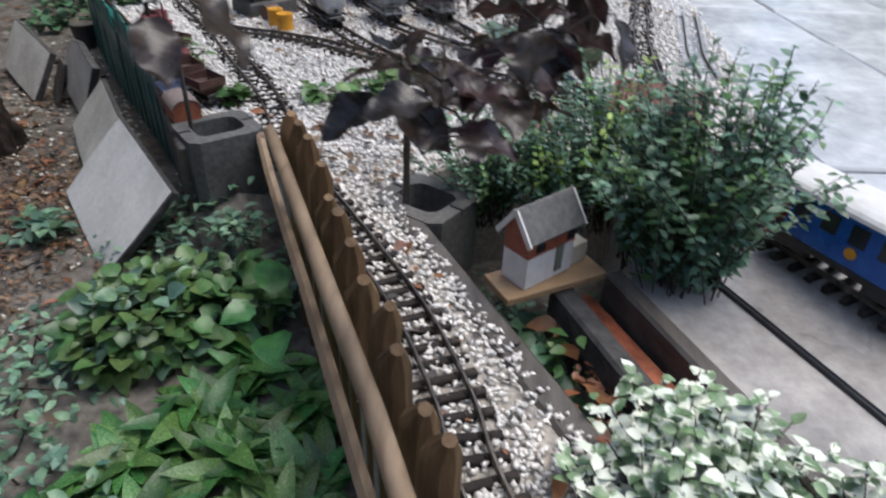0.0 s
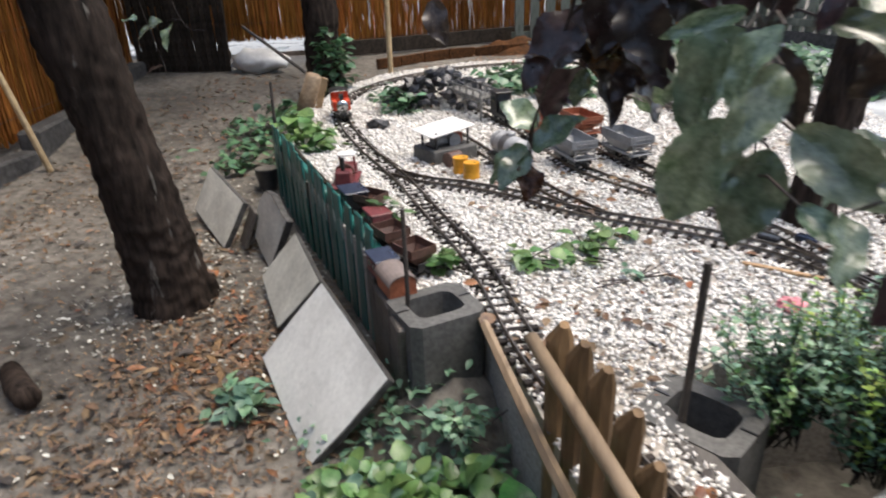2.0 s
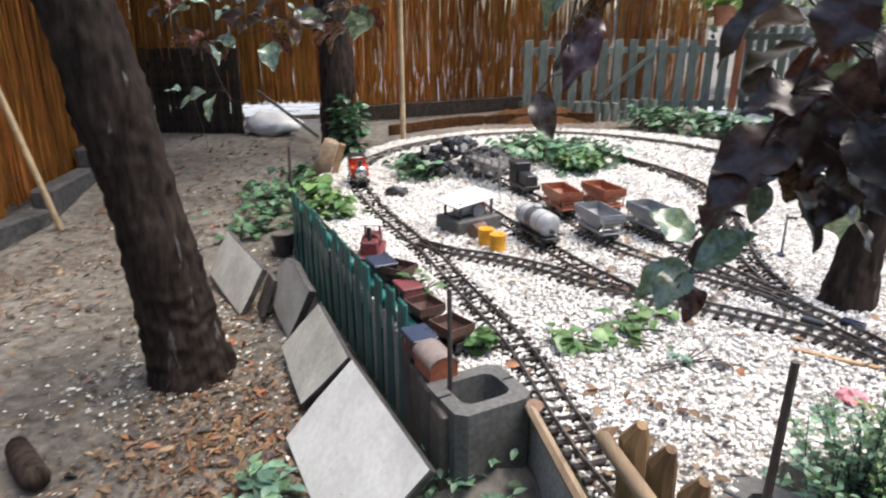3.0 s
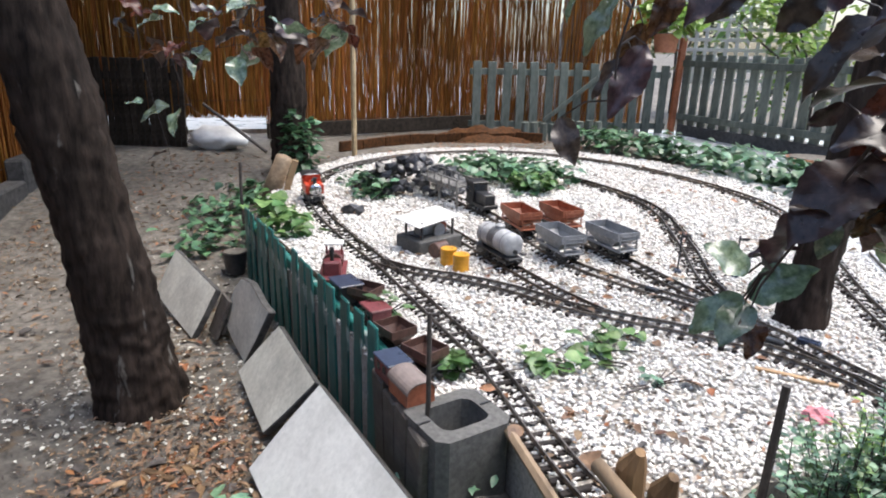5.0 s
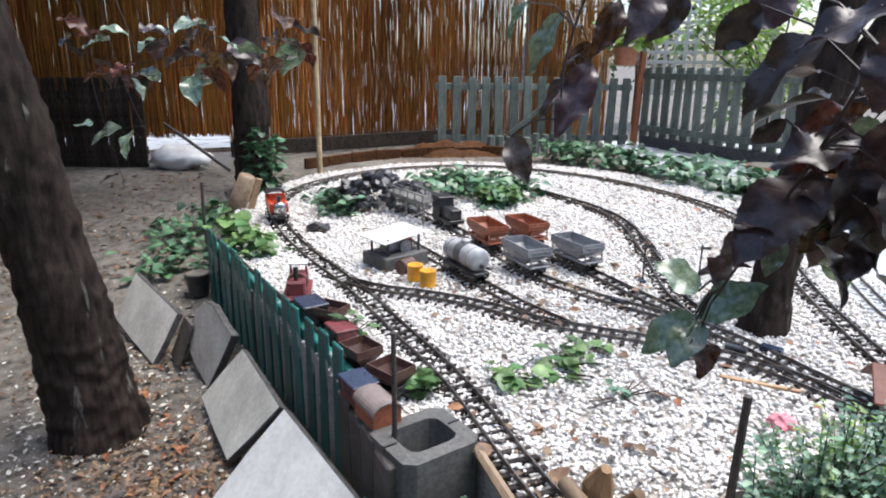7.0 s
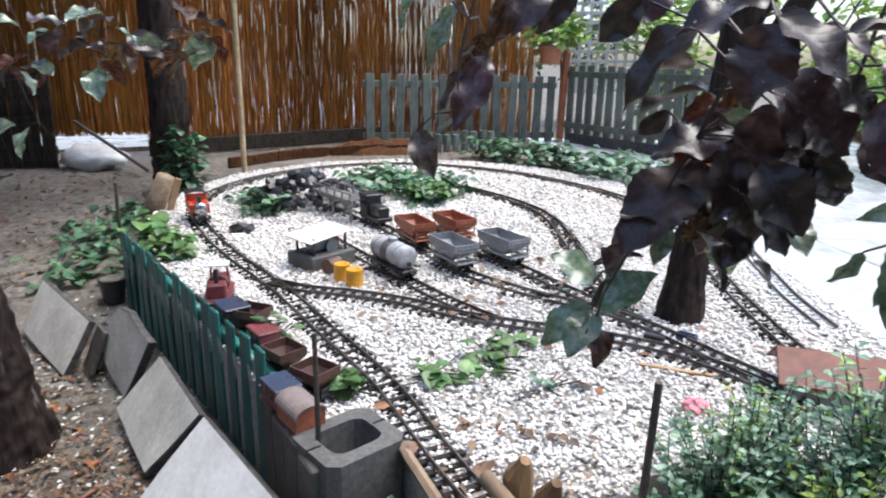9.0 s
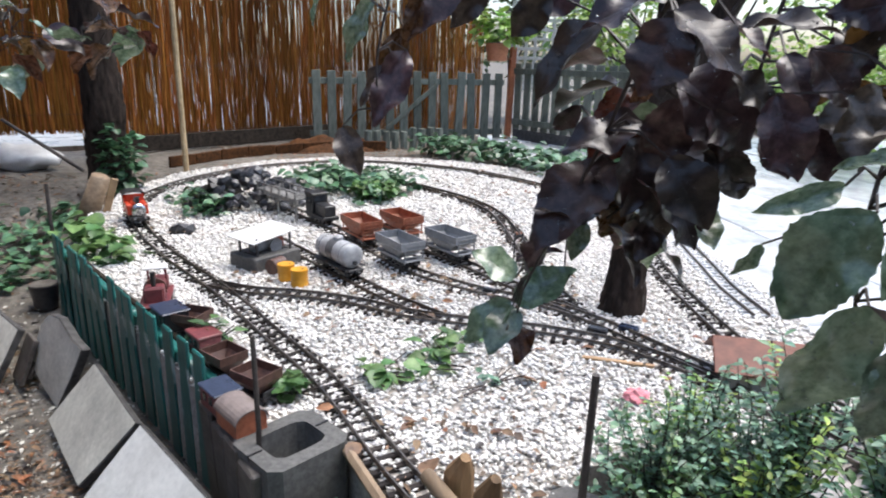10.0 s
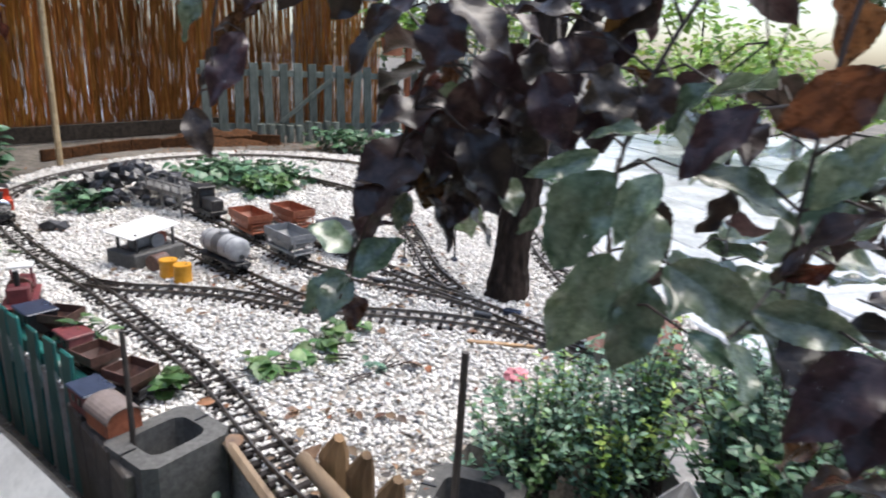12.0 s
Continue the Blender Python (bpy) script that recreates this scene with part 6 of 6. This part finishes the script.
    leaf("P", (-0.162, 0.987, 0.605), (-0.208, 0.972, 0.570), .6)
    leaf("K", (-0.144, 0.962, 0.650), (-0.105, 0.952, 0.620), .75)
    leaf("K", (-0.140, 0.971, 0.639), (-0.146, 0.970, 0.604), .75)
    leaf("K", (-0.154, 0.976, 0.620), (-0.160, 0.958, 0.586), .7)
    leaf("K", (-0.146, 0.960, 0.612), (-0.131, 0.940, 0.583), .75)
    leaf("R", (-0.159, 0.997, 0.604), (-0.155, 0.996, 0.557), .5)
    leaf("K", (-0.139, 0.988, 0.596), (-0.130, 0.984, 0.559), .6)
    leaf("K", (-0.127, 0.963, 0.614), (-0.101, 0.953, 0.600), .6)
    leaf("P", (-0.136, 0.947, 0.673), (-0.118, 0.929, 0.663), .5)
    leaf("K", (-0.096, 0.959, 0.626), (-0.091, 0.946, 0.606), .9)
    leaf("K", (-0.085, 0.952, 0.633), (-0.073, 0.941, 0.605), .8)
    leaf("K", (-0.068, 0.953, 0.641), (-0.071, 0.929, 0.617), .8)
    leaf("R", (-0.074, 0.958, 0.666), (-0.075, 0.954, 0.636), .6)
    leaf("R", (-0.059, 0.959, 0.647), (-0.049, 0.935, 0.640), .3)
    leaf("K", (-0.118, 0.958, 0.612), (-0.106, 0.955, 0.591), .8)
    leaf("G", (-0.117, 0.986, 0.583), (-0.114, 0.959, 0.570), .6)
    leaf("K", (-0.133, 0.972, 0.587), (-0.122, 0.962, 0.566), .7)
    leaf("G", (-0.104, 0.875, 0.605), (-0.131, 0.887, 0.560), 0.62)
    leaf("G", (-0.095, 0.855, 0.608), (-0.116, 0.852, 0.583), 0.5)
    leaf("D", (-0.106, 0.867, 0.572), (-0.128, 0.866, 0.523), .6)
    leaf("D", (-0.091, 0.863, 0.561), (-0.100, 0.855, 0.519), .55)
    leaf("D", (-0.092, 0.862, 0.593), (-0.109, 0.842, 0.562), .45)
    leaf("G", (-0.089, 0.879, 0.621), (-0.109, 0.896, 0.623), .38)
    leaf("D", (-0.100, 0.899, 0.610), (-0.134, 0.897, 0.599), .3)
    leaf("P", (-0.077, 0.885, 0.645), (-0.088, 0.886, 0.621), .6)
    leaf("G", (-0.199, 1.041, 0.524), (-0.225, 1.042, 0.542), .75)
    leaf("P", (-0.197, 1.053, 0.530), (-0.179, 1.036, 0.549), .35)
    leaf("G", (-0.201, 1.026, 0.512), (-0.173, 1.016, 0.540), .65)
    leaf("G", (-0.204, 1.027, 0.513), (-0.235, 1.027, 0.487), .55)
    leaf("R", (-0.202, 1.022, 0.502), (-0.200, 1.002, 0.488), .8)
    leaf("G", (-0.203, 1.026, 0.511), (-0.220, 1.001, 0.493), .6)
    leaf("G", (-0.288, 1.118, 0.692), (-0.311, 1.120, 0.653), .4)
    leaf("R", (-0.268, 1.129, 0.675), (-0.284, 1.120, 0.632), .42)
    leaf("P", (-0.273, 1.120, 0.653), (-0.304, 1.124, 0.626), .35)
    leaf("P", (-0.266, 1.110, 0.660), (-0.289, 1.090, 0.613), .4)
    leaf("P", (-0.317, 1.216, 0.599), (-0.303, 1.194, 0.564), .55)
    leaf("K", (-0.197, 1.009, 0.689), (-0.214, 1.019, 0.666), .6)
    leaf("K", (-0.178, 1.014, 0.697), (-0.204, 1.017, 0.678), .6)
    leaf("K", (-0.222, 1.054, 0.697), (-0.242, 1.052, 0.672), .5)
    leaf("R", (-0.252, 1.097, 0.698), (-0.268, 1.083, 0.668), .5)
    leaf("K", (-0.242, 1.036, 0.698), (-0.259, 1.017, 0.676), .6)
    leaf("G", (-0.312, 1.056, 0.694), (-0.329, 1.066, 0.675), .4)
    leaf("K", (-0.106, 0.943, 0.660), (-0.104, 0.921, 0.640), .6)
    leaf("K", (-0.123, 0.953, 0.651), (-0.103, 0.947, 0.635), .6)
    leaf("D", (-0.111, 0.903, 0.591), (-0.123, 0.892, 0.564), .35)
    leaf("K", (-0.174, 1.015, 0.632), (-0.187, 1.027, 0.615), .5)
    leaf("R", (-0.142, 1.005, 0.649), (-0.150, 0.998, 0.633), .6)
    leaf("K", (-0.162, 1.005, 0.585), (-0.172, 1.014, 0.568), .5)
    leaf("G", (-0.167, 1.014, 0.568), (-0.174, 1.006, 0.546), .5)
    leaf("K", (-0.140, 0.984, 0.575), (-0.150, 0.968, 0.558), .6)
    leaf("K", (-0.130, 0.955, 0.635), (-0.119, 0.950, 0.612), .8)
    leaf("D", (-0.119, 0.917, 0.581), (-0.128, 0.918, 0.565), .5)
    leaf("G", (-0.064, 0.873, 0.643), (-0.080, 0.890, 0.623), .5)
    leaf("P", (-0.062, 0.846, 0.635), (-0.090, 0.855, 0.610), .5)
    leaf("R", (-0.041, 0.813, 0.650), (-0.064, 0.834, 0.627), .6)
    leaf("G", (-0.080, 0.857, 0.609), (-0.044, 0.830, 0.599), .4)
    leaf("G", (-0.038, 0.809, 0.628), (-0.054, 0.823, 0.601), .5)
    leaf("P", (-0.045, 0.797, 0.604), (-0.067, 0.822, 0.583), .5)
    leaf("D", (-0.087, 0.852, 0.571), (-0.054, 0.824, 0.550), .5)
    leaf("D", (-0.063, 0.829, 0.558), (-0.030, 0.803, 0.556), .4)
    leaf("P", (-0.041, 0.788, 0.555), (-0.076, 0.790, 0.531), .6)
    leaf("K", (-0.092, 0.875, 0.598), (-0.084, 0.858, 0.571), .5)
    leaf("D", (-0.083, 0.839, 0.546), (-0.072, 0.822, 0.539), .5)
    leaf("D", (-0.071, 0.830, 0.547), (-0.073, 0.805, 0.531), .5)
    leaf("K", (-0.097, 0.894, 0.648), (-0.114, 0.886, 0.629), .6)
    leaf("K", (-0.109, 0.922, 0.662), (-0.087, 0.918, 0.640), .6)
    leaf("K", (-0.042, 0.833, 0.585), (-0.044, 0.839, 0.561), .5)
    leaf("R", (-0.034, 0.823, 0.578), (-0.047, 0.837, 0.567), .4)
    leaf("K", (-0.123, 0.918, 0.644), (-0.115, 0.903, 0.612), .6)
    leaf("K", (-0.055, 0.862, 0.602), (-0.064, 0.866, 0.578), .5)
    # centre, spread, leaves, leaf length, share of green ones
    sprays = [((-0.145, 1.005, 0.62), (0.042, 0.03, 0.05), 14, 0.05, 0.08), ((-0.14, 1.0, 0.580), (0.035, 0.03, 0.02), 6, 0.042, 0.25)]
    sprays += [((0.03, 0.90, 0.70), (0.05, 0.04, 0.025), 3, 0.06, 0.1), ((-0.05, 0.94, 0.70), (0.05, 0.03, 0.02), 6, 0.055, 0.1)]
    sprays += [((0.02, 0.93, 0.63), (0.05, 0.04, 0.04), 9, 0.06, 0.5), ((0.0, 0.93, 0.545), (0.035, 0.03, 0.03), 6, 0.06, 0.7), ((0.035, 0.88, 0.585), (0.03, 0.03, 0.03), 5, 0.065, 0.6)]
    sprays += [((-0.80, 1.60, 0.70), (0.10, 0.06, 0.025), 9, 0.06, 0.25), ((-0.64, 1.58, 0.695), (0.06, 0.05, 0.03), 7, 0.06, 0.25), ((-0.98, 1.66, 0.69), (0.07, 0.05, 0.03), 7, 0.06, 0.2)]
    sprays += [((-0.75, 1.56, 0.675), (0.07, 0.06, 0.03), 10, 0.055, 0.3), ((-0.87, 1.60, 0.645), (0.05, 0.05, 0.03), 8, 0.055, 0.2), ((-0.72, 1.90, 0.69), (0.04, 0.04, 0.03), 5, 0.08, 0.4),
               ((-0.93, 1.95, 0.66), (0.06, 0.06, 0.04), 6, 0.07, 0.4), ((-1.02, 1.76, 0.45), (0.012, 0.015, 0.02), 1, 0.06, 0.0), ((-0.99, 1.80, 0.54), (0.10, 0.05, 0.02), 3, 0.07, 0.5)]
    sprays += [((0.095, 0.72, 0.465), (0.06, 0.05, 0.04), 18, 0.05, 0.15), ((0.04, 0.83, 0.545), (0.05, 0.05, 0.04), 14, 0.055, 0.15), ((0.12, 0.83, 0.53), (0.06, 0.05, 0.05), 14, 0.05, 0.15),
               ((0.16, 0.79, 0.48), (0.04, 0.04, 0.04), 9, 0.05, 0.15), ((-0.03, 0.69, 0.50), (0.012, 0.012, 0.012), 2, 0.06, 0.0), ((0.055, 0.825, 0.45), (0.015, 0.012, 0.012), 2, 0.055, 0.0)]
    sprays += [((0.10, 0.97, 0.60), (0.05, 0.04, 0.05), 8, 0.06, 0.65), ((0.12, 0.98, 0.52), (0.05, 0.04, 0.045), 6, 0.06, 0.7), ((0.16, 0.95, 0.62), (0.04, 0.04, 0.05), 6, 0.06, 0.6),
               ((0.124, 0.888, 0.434), (0.05, 0.04, 0.045), 12, 0.05, 0.12), ((0.16, 0.93, 0.40), (0.045, 0.04, 0.04), 8, 0.05, 0.12)]
    for c, r, n, size, green in sprays:
        c = Vector(c)
        src = hub if c.x > -0.5 else Vector((-1.1, 1.75, 1.3))
        bend = src.lerp(c, 0.55) + Vector((0, 0, 0.08))
        tip = c + Vector((R.uniform(-1, 1) * r[0], R.uniform(-1, 1) * r[1], -r[2]))
        way = spline([src, bend, bend.lerp(c, 0.6) + Vector((R.gauss(0, 0.02), R.gauss(0, 0.02), 0.012)), c, tip], 0.012)
        way = [s[0] for s in way] + [tip]
        part("branch", T(way, [0.0010 - 0.0006 * i / (len(way) - 1) for i in range(len(way))], 6), TWIG, root, smooth=True)
        near = [Vector(q) for q in way[-11:]]
        for _ in range(n):
            d = Vector((R.gauss(0, 1), R.gauss(0, 1), R.gauss(0, 1))).normalized() * R.uniform(0.2, 1.15)
            p = c + Vector((d.x * r[0], d.y * r[1], d.z * r[2]))
            me = meshes[R.choice((3, 4)) if R.random() < green else R.choice((0, 1, 2, 5, 6, 5, 6) if c.x < -0.5 else (0, 0, 0, 1, 1, 1, 2, 2, 2, R.choice((5, 6)) if c.y > 0.84 else 1))]
            ob = new("leaf", me)
            ob.parent = root
            k = size * (0.6 + 0.45 * R.random()) * (0.8 if c.y < 0.84 else 1.0)
            ob.matrix_basis = pose(*p, R.uniform(-50, 12), R.uniform(-32, 32), R.uniform(0, 360)) @ Matrix.Diagonal((k, k, k, 1))
            q = min(near, key=lambda s: (s - p).length + R.uniform(0, 0.02))
            if (q - p).length < 0.07:
                part("leaf_stalk", T([p, p.lerp(q, 0.5) + Vector((0, 0, 0.004)), q], [0.0006, 0.0006, 0.0007], 4), TWIG, root)


plum()
